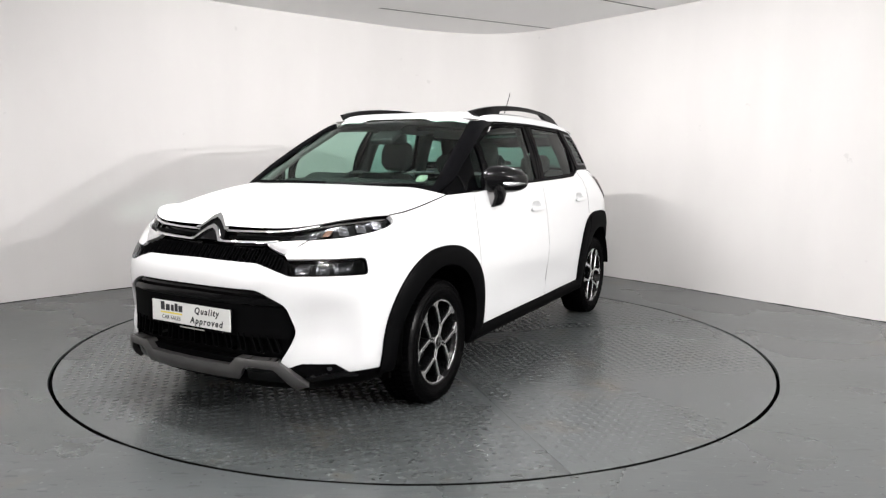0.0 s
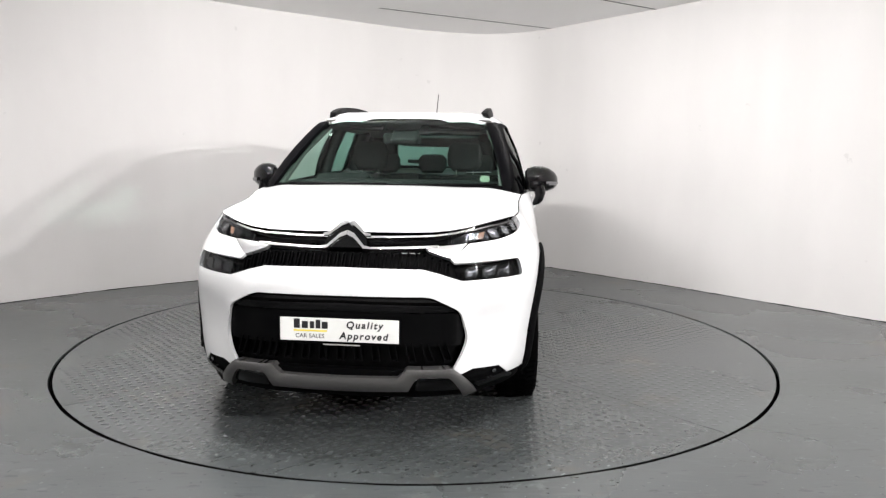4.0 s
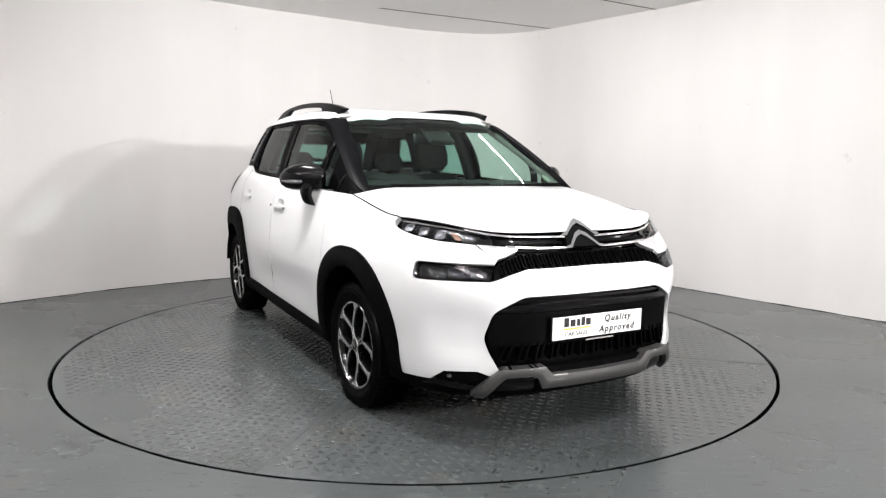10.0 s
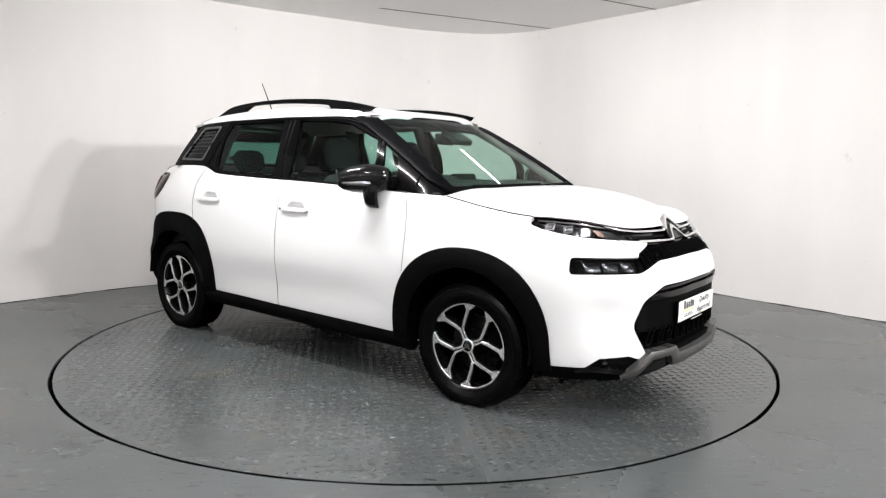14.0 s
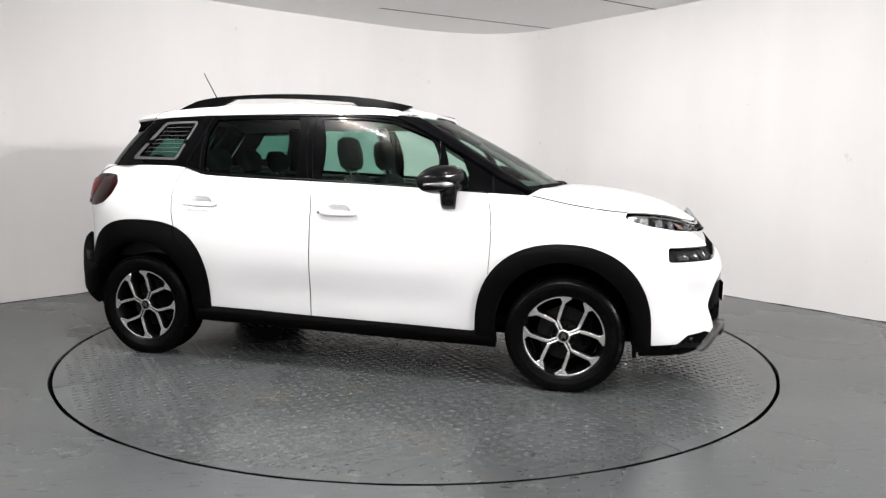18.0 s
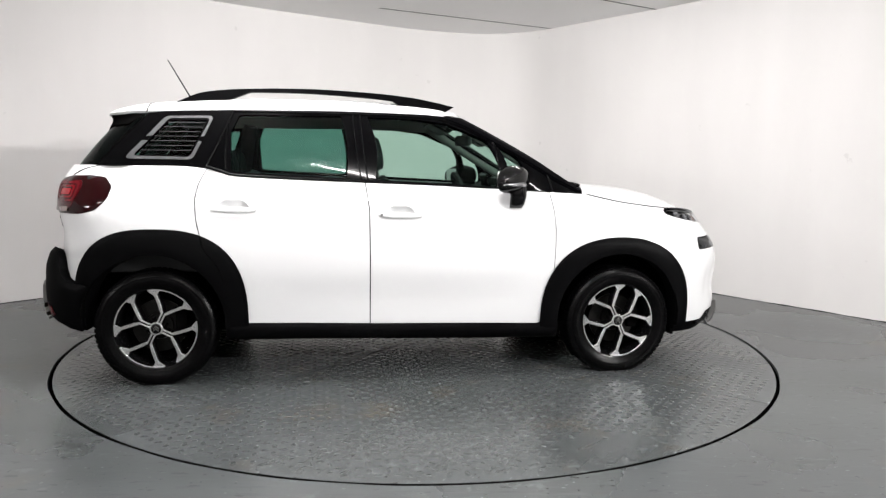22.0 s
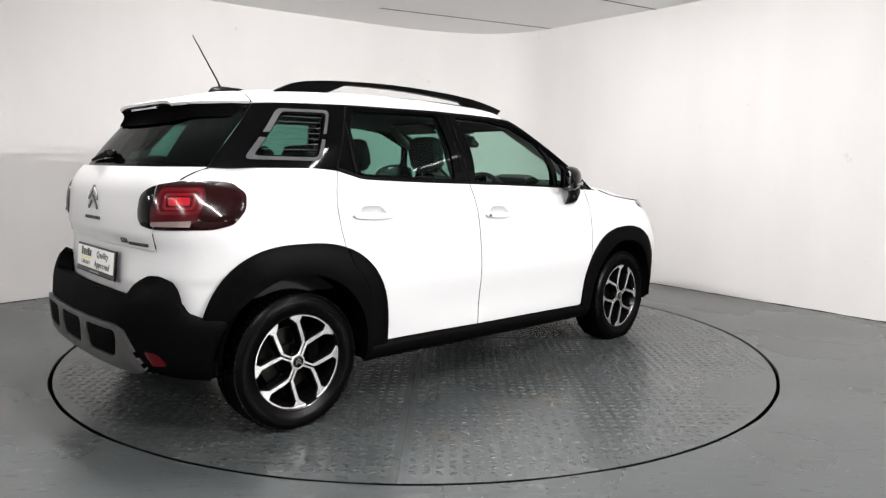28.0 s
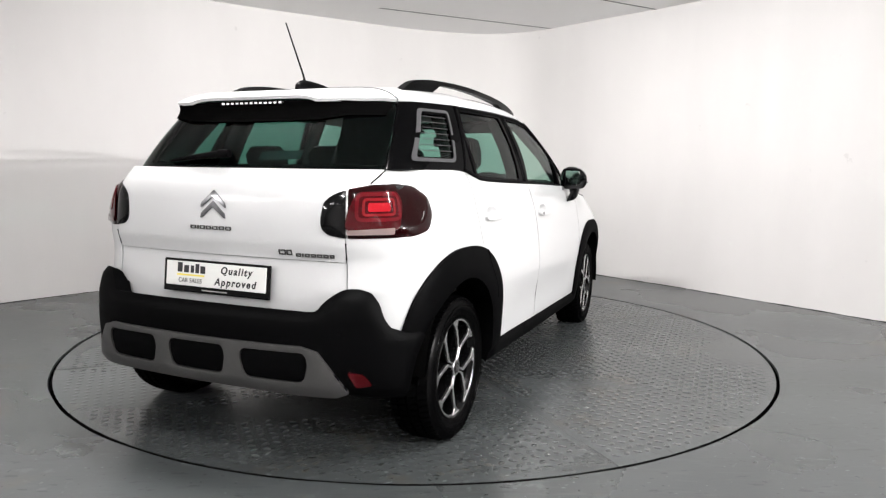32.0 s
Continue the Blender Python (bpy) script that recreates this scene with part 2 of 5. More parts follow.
def rings(loops, close_u=True, cap=False):
    """Skin over equal loops of points."""
    verts = [v for l in loops for v in l]
    n, faces = len(loops[0]), []
    for i in range(len(loops) - 1):
        for j in range(n if close_u else n - 1):
            k = (j + 1) % n
            faces.append((i * n + j, i * n + k, (i + 1) * n + k, (i + 1) * n + j))
    if cap:
        faces.append(tuple(range(n))[::-1])
        faces.append(tuple(range((len(loops) - 1) * n, len(loops) * n)))
    return verts, faces


def lathe(profile, axis_y=True, seg=64):
    """Turn (radius, y) points about the y axis."""
    loops = [[(r * math.cos(2 * math.pi * j / seg), y, r * math.sin(2 * math.pi * j / seg)) for j in range(seg)] for r, y in profile]
    return rings(loops)


def table(rows):
    """A smooth function through (z, value) rows."""
    zs, vs = np.array([r[0] for r in rows], float), np.array([r[1] for r in rows], float)

    def f(z):
        i = int(np.clip(np.searchsorted(zs, z) - 1, 0, len(zs) - 2))
        t = (z - zs[i]) / (zs[i + 1] - zs[i])
        if t < 0 or t > 1:
            t = min(max(t, -0.6), 1.6)
            return vs[i] + (vs[i + 1] - vs[i]) * t
        a = (vs[i + 1] - vs[i - 1]) / (zs[i + 1] - zs[i - 1]) * (zs[i + 1] - zs[i]) if i > 0 else vs[i + 1] - vs[i]
        b = (vs[i + 2] - vs[i]) / (zs[i + 2] - zs[i]) * (zs[i + 1] - zs[i]) if i + 2 < len(zs) else vs[i + 1] - vs[i]
        return (2 * t**3 - 3 * t**2 + 1) * vs[i] + (t**3 - 2 * t**2 + t) * a + (-2 * t**3 + 3 * t**2) * vs[i + 1] + (t**3 - t**2) * b
    return f


def spline(points, per=12):
    """A Catmull-Rom curve through points, as a dense array."""
    p = np.array(points, float)
    p = np.vstack([2 * p[0] - p[1], p, 2 * p[-1] - p[-2]])
    out = []
    for i in range(1, len(p) - 2):
        for t in np.arange(per) / per:
            a, b, c, d = p[i - 1:i + 3]
            out.append(0.5 * (2 * b + (c - a) * t + (2 * a - 5 * b + 4 * c - d) * t * t + (3 * b - a - 3 * c + d) * t**3))
    out.append(p[-2])
    return np.array(out)


def rounded(poly, r):
    """The polygon with its corners rounded. r: one radius, or one for each corner."""
    n, out = len(poly), []
    rs = r if isinstance(r, (list, tuple)) else [r] * n
    for i in range(n):
        p, q, s = (np.array(poly[k % n], float) for k in (i - 1, i, i + 1))
        a, b = p - q, s - q
        la, lb = np.hypot(*a), np.hypot(*b)
        d = min(rs[i], 0.48 * la, 0.48 * lb)
        if d < 1e-4:
            out.append(tuple(q))
            continue
        a, b = q + a / la * d, q + b / lb * d
        for t in (0, 0.2, 0.4, 0.6, 0.8, 1):
            out.append(tuple((1 - t)**2 * a + 2 * t * (1 - t) * q + t * t * b))
    return out


def dense(poly, step):
    out, n = [], len(poly)
    for i in range(n):
        a, b = np.array(poly[i], float), np.array(poly[(i + 1) % n], float)
        k = max(1, int(math.ceil(np.hypot(*(b - a)) / step)))
        out += [tuple(a + (b - a) * j / k) for j in range(k)]
    return out


def shrunk(poly, g):
    """The polygon drawn in by g."""
    p = np.array(poly, float)
    keep = [i for i in range(len(p)) if np.hypot(*(p[i] - p[i - 1])) > 1e-5]
    p = p[keep]
    area = 0.5 * np.sum(p[:, 0] * np.roll(p[:, 1], -1) - np.roll(p[:, 0], -1) * p[:, 1])
    e = np.roll(p, -1, 0) - p
    e /= np.hypot(*e.T)[:, None]
    n = np.stack([-e[:, 1], e[:, 0]], 1) * (1 if area > 0 else -1)
    m = n + np.roll(n, 1, 0)
    m /= np.maximum((m * m).sum(1, keepdims=True), 0.5) / 2
    return [tuple(q) for q in p + m * g]


def inside(poly, pts):
    p, q = np.array(poly), np.asarray(pts)
    c = np.zeros(len(q), bool)
    for i in range(len(p)):
        (x0, y0), (x1, y1) = p[i - 1], p[i]
        if y0 == y1:
            continue
        hit = ((y0 > q[:, 1]) != (y1 > q[:, 1])) & (q[:, 0] < (x1 - x0) * (q[:, 1] - y0) / (y1 - y0) + x0)
        c ^= hit
    return c


def fill(poly, holes=(), step=0.03):
    """Triangles of a plane region: points and faces."""
    loops = [dense(poly, step)] + [dense(h, step) for h in holes]
    pts, edges = [], []
    for l in loops:
        s = len(pts)
        pts += l
        edges += [(s + i, s + (i + 1) % len(l)) for i in range(len(l))]
    b = np.array(pts)
    gx, gz = np.arange(b[:, 0].min() + step / 2, b[:, 0].max(), step), np.arange(b[:, 1].min() + step / 2, b[:, 1].max(), step)
    if len(gx) and len(gz):
        g = np.stack(np.meshgrid(gx, gz), -1).reshape(-1, 2)
        ok = inside(loops[0], g)
        for h in loops[1:]:
            ok &= ~inside(h, g)
        g = g[ok]
        if len(g):
            far = np.array([((b - q) ** 2).sum(1).min() > (0.45 * step) ** 2 for q in g])
            pts += [tuple(q) for q in g[far]]
    v, _, f, *_ = delaunay_2d_cdt([Vector(q) for q in pts], edges, [], 0, 1e-6)
    v = np.array([tuple(q) for q in v])
    f = np.array([t for t in f])
    c = v[f].mean(1)
    ok = inside(loops[0], c)
    for h in loops[1:]:
        ok &= ~inside(h, c)
    return v, f[ok]


def panel(name, poly, surf, mat, parent, off=0.0, thick=0.012, gap=0.0, holes=(), step=0.03, left=False, label="", crown=0.0, back=False):
    """A sheet of thickness thick on the surface surf(u, z), over the region poly; left: its mirror image."""
    poly = shrunk(poly, gap) if gap else poly
    v, f = fill(poly, holes, step)
    P = np.array([surf(*q) for q in v])
    e = 0.004
    du = np.array([surf(q[0] + e, q[1]) for q in v]) - np.array([surf(q[0] - e, q[1]) for q in v])
    dz = np.array([surf(q[0], q[1] + e) for q in v]) - np.array([surf(q[0], q[1] - e) for q in v])
    N = np.cross(dz, du)
    N /= np.linalg.norm(N, axis=1)[:, None]
    if crown:
        loops = np.array(dense(poly, step) + [q for h in holes for q in dense(h, step)])
        d = np.array([np.sqrt(((loops - q) ** 2).sum(1).min()) for q in v])
        P = P + N * (crown * (1 - np.exp(-d / 0.02)))[:, None]
    front, rear = P + N * off, P + N * (off - thick)
    tri = np.cross(P[f[:, 1]] - P[f[:, 0]], P[f[:, 2]] - P[f[:, 0]])
    flip = (tri * N[f[:, 0]]).sum(1) < 0
    f = np.where(flip[:, None], f[:, ::-1], f)
    count = {}
    for t in f:
        for a, b in ((t[0], t[1]), (t[1], t[2]), (t[2], t[0])):
            count[(a, b)] = 1
    rim = [k for k in count if (k[1], k[0]) not in count]
    n = len(v)
    ids = sorted({i for k in rim for i in k})
    pos = {i: n + j for j, i in enumerate(ids)}
    verts = np.vstack([front, front[ids], rear[ids]])
    m = len(ids)
    faces = [tuple(t) for t in f] + [(pos[a], pos[a] + m, pos[b] + m, pos[b]) for a, b in rim]
    nrm = np.vstack([N, N[ids], N[ids]])
    side = np.zeros((n + 2 * m, 3))
    for a, b in rim:
        s = np.cross(front[b] - front[a], N[a])
        for i in (a, b):
            side[pos[i]] += s
            side[pos[i] + m] += s
    if back:
        verts = np.vstack([verts, rear])
        faces += [tuple(n + 2 * m + i for i in t[::-1]) for t in f]
        nrm = np.vstack([nrm, -N])
        side = np.vstack([side, np.zeros((n, 3))])
    has = np.linalg.norm(side, axis=1) > 0
    nrm[has] = side[has] / np.linalg.norm(side[has], axis=1)[:, None]
    if left:
        verts, nrm = verts * (1, -1, 1), nrm * (1, -1, 1)
        faces = [t[::-1] for t in faces]
    ob = part(name, (verts, faces), mat, parent, label)
    me = ob.data
    me.polygons.foreach_set("use_smooth", [True] * len(me.polygons))
    if crown:
        bm = bmesh.new()
        bm.from_mesh(me)
        bmesh.ops.recalc_face_normals(bm, faces=bm.faces)
        bm.to_mesh(me)
        bm.free()
        me.set_sharp_from_angle(angle=radians(50))
    else:
        me.normals_split_custom_set_from_vertices([tuple(q) for q in nrm])
    return ob


def both(name, poly, surf, mat, parent, **kw):
    """The same panel on the right and on the left side of the car."""
    return panel(name, poly, surf, mat, parent, **kw), panel(name, poly, surf, mat, parent, left=True, **kw)


def tube(name, path, r, mat, parent, label="", seg=10, closed=False):
    """A round bar along a path; r may be a list of radii."""
    p = [Vector(q) for q in path]
    rs = r if isinstance(r, (list, tuple)) else [r] * len(p)
    loops = []
    for i, q in enumerate(p):
        a = p[i - 1] if i > 0 or closed else p[0]
        b = p[(i + 1) % len(p)] if i + 1 < len(p) or closed else p[-1]
        t = (b - a).normalized()
        x = t.cross(Vector((0, 0, 1)))
        if x.length < 0.05:
            x = t.cross(Vector((0, 1, 0)))
        x.normalize()
        y = x.cross(t)
        loops.append([q + rs[i] * (x * math.cos(2 * math.pi * j / seg) + y * math.sin(2 * math.pi * j / seg)) for j in range(seg)])
    if closed:
        loops.append(loops[0])
    ob = part(name, rings(loops, cap=not closed), mat, parent, label)
    return smooth(ob, 60)


def writing(name, text, size, m, mat, parent, shear=0.0, bold=0.0, align="CENTER", spacing=1.0):
    """Flat lettering as a thin mesh."""
    cu = bpy.data.curves.new(name, "FONT")
    cu.body, cu.size, cu.shear, cu.offset, cu.extrude = text, size, shear, bold, 0.0006
    cu.align_x, cu.space_character = align, spacing
    tmp = bpy.data.objects.new(name, cu)
    scene.collection.objects.link(tmp)
    me = bpy.data.meshes.new_from_object(tmp.evaluated_get(bpy.context.evaluated_depsgraph_get()))
    bpy.data.objects.remove(tmp)
    me.materials.clear()
    me.materials.append(mat)
    ob = new(name, me)
    ob.parent = parent
    ob.matrix_local = m
    return ob
# ---- the room: a white booth with a curved back wall ----
H = 2.79
WALL_LINE = spline([(-10.4, -8.0), (-7.0, -3.3), (-4.9, -0.6), (-3.53, 1.08), (-2.78, 1.88), (-1.89, 2.58), (-0.93, 3.20), (-0.25, 3.62),
                    (0.36, 3.86), (0.80, 3.90), (1.22, 3.74), (1.58, 3.38), (1.99, 2.86), (2.53, 2.19), (2.96, 1.58), (3.41, 0.97),
                    (3.75, 0.47), (4.6, -0.75), (6.3, -3.2), (9.4, -8.0)], 10)


def wall_from_line(name, line, height, thick, mat):
    n = len(line)
    t = np.gradient(line, axis=0)
    t /= np.hypot(*t.T)[:, None]
    nrm = np.stack([-t[:, 1], t[:, 0]], 1)
    loops = []
    for q, m in zip(line, nrm):
        o = q + m * thick
        loops.append([(q[0], q[1], 0.0), (q[0], q[1], height), (o[0], o[1], height), (o[0], o[1], 0.0)])
    ob = part(name, rings(loops, cap=True), mat)
    smooth(ob, 40)
    return ob


tagged(wall_from_line("wall_north", WALL_LINE, H, 0.12, WALL), "smooth white curved booth wall", kind="structure")
tagged(part("wall_south", box(-0.5, -8.06, H / 2, 20.6, 0.12, H), WALL), "plain white wall behind the camera", kind="structure")


def ceiling_mesh():
    line = [tuple(q) for q in WALL_LINE]
    v, f = fill(line, (), 1.2)
    top = [(x, y, H) for x, y in v]
    up = [(x, y, H + 0.1) for x, y in v]
    n = len(v)
    return top + up, [tuple(t) for t in f] + [tuple(n + i for i in t) for t in f]


ceiling = tagged(part("ceiling", ceiling_mesh(), CEIL), "pale grey painted panel ceiling", kind="structure")
# thin open joints between the ceiling boards
for k, (a, b) in enumerate((((-0.45, 2.6), (1.66, 3.58)), ((0.8, 1.55), (2.4, 2.45)))):
    d = Vector((b[0] - a[0], b[1] - a[1], 0))
    ang = math.atan2(d.y, d.x)
    j = part("ceiling_joint", box(0, 0, 0, d.length, 0.008, 0.004), TRIM, None)
    j.matrix_world = Matrix.Translation(((a[0] + b[0]) / 2, (a[1] + b[1]) / 2, H - 0.002)) @ Matrix.Rotation(ang, 4, "Z")
    tagged(j, "thin dark joint between ceiling boards", kind="structure")


def floor_mesh():
    """The floor round the pit of the turntable."""
    line = [tuple(q) for q in WALL_LINE]
    hole = [((DISC_R + 0.010 + 0.003 * math.sin(7 * a + 1) * math.sin(23 * a)) * math.cos(a), (DISC_R + 0.010 + 0.003 * math.sin(7 * a + 1) * math.sin(23 * a)) * math.sin(a)) for a in np.linspace(0, 2 * math.pi, 320, endpoint=False)]
    v, f = fill(line, [hole], 0.5)
    verts = [(x, y, 0.0) for x, y in v]
    n, m = len(verts), len(hole)
    faces = [tuple(t) for t in f]
    faces = [t if (np.cross(np.array(v[t[1]]) - v[t[0]], np.array(v[t[2]]) - v[t[0]]) > 0) else t[::-1] for t in faces]
    verts += [(x, y, 0.0) for x, y in hole] + [(x, y, -0.12) for x, y in hole]
    faces += [(n + i, n + (i + 1) % m, n + m + (i + 1) % m, n + m + i) for i in range(m)]
    faces.append(tuple(n + m + i for i in range(m)))
    return verts, faces


floor = tagged(part("floor", floor_mesh(), FLOOR), "grey painted concrete floor with scuffs", kind="structure")

# a black sheet low in the gap round the turntable, standing for its shade
gap = part("gap_shade_ring", lathe([(DISC_R - 0.05, -0.045), (DISC_R + 0.0066, -0.045), (DISC_R + 0.0068, -0.012)], seg=160), DARK)
gap.matrix_world = Matrix.Rotation(radians(90), 4, "X")
tagged(gap, "black sheet standing for the shade in the gap round the turntable", kind="structure")

# ---- the turntable ----
turntable = tagged(new("turntable"), "round grey painted tread-plate turntable set flush in the floor", "turntable")


def deck_plate():
    """A quarter of the round deck, with a thin edge, its corner at the middle."""
    rs, n = (0.0, 0.7, 1.5, DISC_R - 0.012), 40
    loops = []
    for r in rs:
        loops.append([(0.0008 + r * math.cos(a), 0.0008 + r * math.sin(a), -0.002) for a in np.linspace(0, math.pi / 2, n + 1)])
    loops.append([(x, y, -0.008) for x, y, _ in loops[-1]])
    return rings(loops, close_u=False)


for k in range(4):
    part("deck_plate", deck_plate(), DECK, turntable).matrix_local = Matrix.Rotation(radians(46.5 + 90 * k), 4, "Z")

# the deck's edge, coloured black for the shade in the gap
part("deck_rim", lathe([(DISC_R - 0.0121, -0.0022), (DISC_R - 0.010, -0.005), (DISC_R - 0.010, -0.09)], seg=160), DARK, turntable).matrix_local = Matrix.Rotation(radians(90), 4, "X")


# a thin dirty joint where the floor meets the wall
def floor_joint():
    line = np.array(WALL_LINE)
    t = np.gradient(line, axis=0)
    t /= np.hypot(*t.T)[:, None]
    loops = []
    for q, d in zip(line, t):
        o = q - np.array((-d[1], d[0])) * random.uniform(0.004, 0.010)
        h = random.uniform(0.002, 0.007)
        loops.append([(o[0], o[1], 0.001), (q[0], q[1], h), (q[0], q[1], 0.001)])
    return rings(loops, cap=True)


tagged(part("floor_joint", floor_joint(), DARK), "thin dark dirty joint at the foot of the wall", kind="structure")
# raised lozenges of the tread plate, by rows that lean to either side in turn
def lozenges():
    verts, faces = [], []
    pitch, a, b, h = 0.054, 0.0262, 0.0142, 0.0017
    rows = int(2 * DISC_R / pitch) + 2
    for i in range(-rows // 2, rows // 2 + 1):
        for j in range(-rows // 2, rows // 2 + 1):
            x, y = i * pitch, j * pitch
            r = math.hypot(x, y)
            if r > DISC_R - 0.06 or abs(x) < 0.035 or abs(y - 0.02) < 0.03:
                continue
            ang = radians(45 if (i + j) % 2 else -45) + random.uniform(-0.04, 0.04)
            # worn smooth in broad patches, most of all along the rim
            worn = 0.75 + 0.45 * math.sin(2.3 * x + 1.1) * math.sin(1.9 * y - 0.5) + 0.25 * math.sin(5.1 * x - 2.2 * y) - 0.55 * max(0.0, (r - 1.7) / 0.5) * (0.6 + 0.4 * math.sin(3 * math.atan2(y, x)))
            hh = h * min(1.0, max(0.0, worn)) * random.uniform(0.75, 1.1)
            if hh < 0.0003:
                continue
            c, s = math.cos(ang), math.sin(ang)
            n = len(verts)
            for k, (px, py) in enumerate(((a, 0), (a * 0.45, b), (-a * 0.45, b), (-a, 0), (-a * 0.45, -b), (a * 0.45, -b))):
                verts.append((x + px * c - py * s, y + px * s + py * c, -0.003))
            for px, py in ((a * 0.78, 0), (a * 0.36, b * 0.66), (-a * 0.36, b * 0.66), (-a * 0.78, 0), (-a * 0.36, -b * 0.66), (a * 0.36, -b * 0.66)):
                verts.append((x + px * c - py * s, y + px * s + py * c, -0.002 + hh))
            for k in range(6):
                m = (k + 1) % 6
                faces.append((n + k, n + m, n + 6 + m, n + 6 + k))
            faces.append(tuple(n + 6 + k for k in range(6)))
    return verts, faces


tread = smooth(part("tread_pattern", lozenges(), DECK, turntable), 80)
tread.matrix_local = Matrix.Rotation(radians(46.5), 4, "Z")
tagged(tread, kind="stuff")
# joints between the four plates of the deck, and the dark gap at its rim
for ang in (46.5, 136.5):
    j = part("plate_joint", box(0, 0, 0, 2 * DISC_R - 0.06, 0.0018, 0.0012), JOINT, turntable)
    j.matrix_local = Matrix.Rotation(radians(ang), 4, "Z") @ Matrix.Translation((0, 0.0, -0.0015))
# ---- the car's skin: two surfaces, wrapped round the car, along which all panels lie ----
PLAN = spline([(2.150, 0), (2.146, 0.2), (2.116, 0.4), (2.04, 0.565), (1.91, 0.712), (1.755, 0.802), (1.55, 0.852), (1.30, 0.868),
               (0.8, 0.866), (0.0, 0.868), (-0.8, 0.870), (-1.30, 0.868), (-1.53, 0.842), (-1.68, 0.780), (-1.775, 0.69),
               (-1.84, 0.55), (-1.870, 0.28), (-1.880, 0)], 8)


def arc(line):
    return np.concatenate([[0], np.cumsum(np.hypot(*np.diff(line, axis=0).T))])


PLAN_U = arc(PLAN)
LOW_END = PLAN_U[-1]
_t = np.gradient(PLAN, axis=0)
_t[0], _t[-1] = (0, 1), (0, -1)
PLAN_N = np.stack([_t[:, 1], -_t[:, 0]], 1) / np.hypot(*_t.T)[:, None]
front_in = table([(0.16, -0.13), (0.21, -0.055), (0.26, -0.012), (0.34, 0.0), (0.50, 0.0), (0.62, 0.0), (0.70, -0.016), (0.75, -0.045), (0.80, -0.084),
                  (0.85, -0.125), (0.90, -0.165), (0.95, -0.205), (1.00, -0.29), (1.05, -0.42)])
side_in = table([(0.18, -0.09), (0.24, -0.05), (0.30, -0.028), (0.45, -0.012), (0.60, 0.0), (0.68, 0.0), (0.75, -0.005), (0.85, -0.017), (0.93, -0.030), (1.0, -0.047), (1.05, -0.062),
                 (1.10, -0.083), (1.18, -0.137), (1.25, -0.19)])
rear_in = table([(0.20, -0.12), (0.30, -0.03), (0.40, 0.0), (0.60, 0.0), (0.70, 0.0), (0.82, -0.01), (0.90, 0.008), (1.05, 0.002), (1.12, -0.022), (1.18, -0.065), (1.25, -0.13)])
hip_in = table([(0.70, 0.002), (0.75, 0.007), (0.86, 0.019), (0.95, 0.019), (1.05, -0.012), (1.12, -0.044), (1.18, -0.083), (1.25, -0.13)])
fender_in = table([(0.70, 0.0), (0.78, -0.003), (0.84, -0.020), (0.90, -0.048), (0.95, -0.066), (1.0, -0.089), (1.05, -0.113), (1.10, -0.134)])


def ramp(x, a, b):
    t = min(max((x - a) / (b - a), 0), 1)
    return t * t * (3 - 2 * t)


def low(u, z):
    """The lower body: u runs round it from the nose's middle to the tail's, on the right side."""
    u = (u + LOW_END) % (2 * LOW_END) - LOW_END
    s, u = (-1 if u >= 0 else 1), abs(u)
    x, y = np.interp(u, PLAN_U, PLAN[:, 0]), np.interp(u, PLAN_U, PLAN[:, 1])
    nx, ny = np.interp(u, PLAN_U, PLAN_N[:, 0]), np.interp(u, PLAN_U, PLAN_N[:, 1])
    d = nx * nx * (front_in(z) if nx > 0 else rear_in(z)) + ny * ny * (side_in(z) + fender_in(z) * ramp(x, 0.80, 1.40) * (z > 0.70) + hip_in(z) * ramp(-x, 1.25, 1.7) * (z > 0.70))
    # the hollow over the sill
    if 0.3 < z < 0.62 and -0.75 < x < 0.8:
        d -= 0.007 * math.sin(math.pi * (z - 0.3) / 0.32) ** 2 * ramp(x, -0.75, -0.4) * (1 - ramp(x, 0.5, 0.8))
    # the hollow in the bumper's cheek
    if x > 1.6 and 0.3 < z < 0.75:
        d -= 0.020 * math.exp(-(((y - 0.63) / 0.10) ** 4) - (abs(z - 0.49) / 0.115) ** 3)
    return np.array((x + nx * d, s * (y + ny * d), z))


BELT_PLAN = np.array([(1.24, 0), (1.22, 0.3), (1.17, 0.5), (1.10, 0.655), (1.02, 0.730), (0.85, 0.772), (0.4, 0.788), (-0.2, 0.790), (-0.8, 0.785), (-1.2, 0.763),
                      (-1.54, 0.715), (-1.73, 0.635), (-1.84, 0.51), (-1.885, 0.3), (-1.90, 0)])
ROOF_PLAN = np.array([(0.42, 0), (0.405, 0.25), (0.37, 0.42), (0.30, 0.545), (0.22, 0.590), (0.08, 0.610), (-0.12, 0.622), (-0.42, 0.630), (-0.8, 0.625), (-1.1, 0.600),
                      (-1.32, 0.555), (-1.43, 0.49), (-1.50, 0.40), (-1.535, 0.2), (-1.545, 0)])
BELT_LINE, ROOF_LINE = spline(BELT_PLAN, 8), spline(ROOF_PLAN, 8)
TOP_U = arc((BELT_LINE + ROOF_LINE) / 2)
TOP_END = TOP_U[-1]


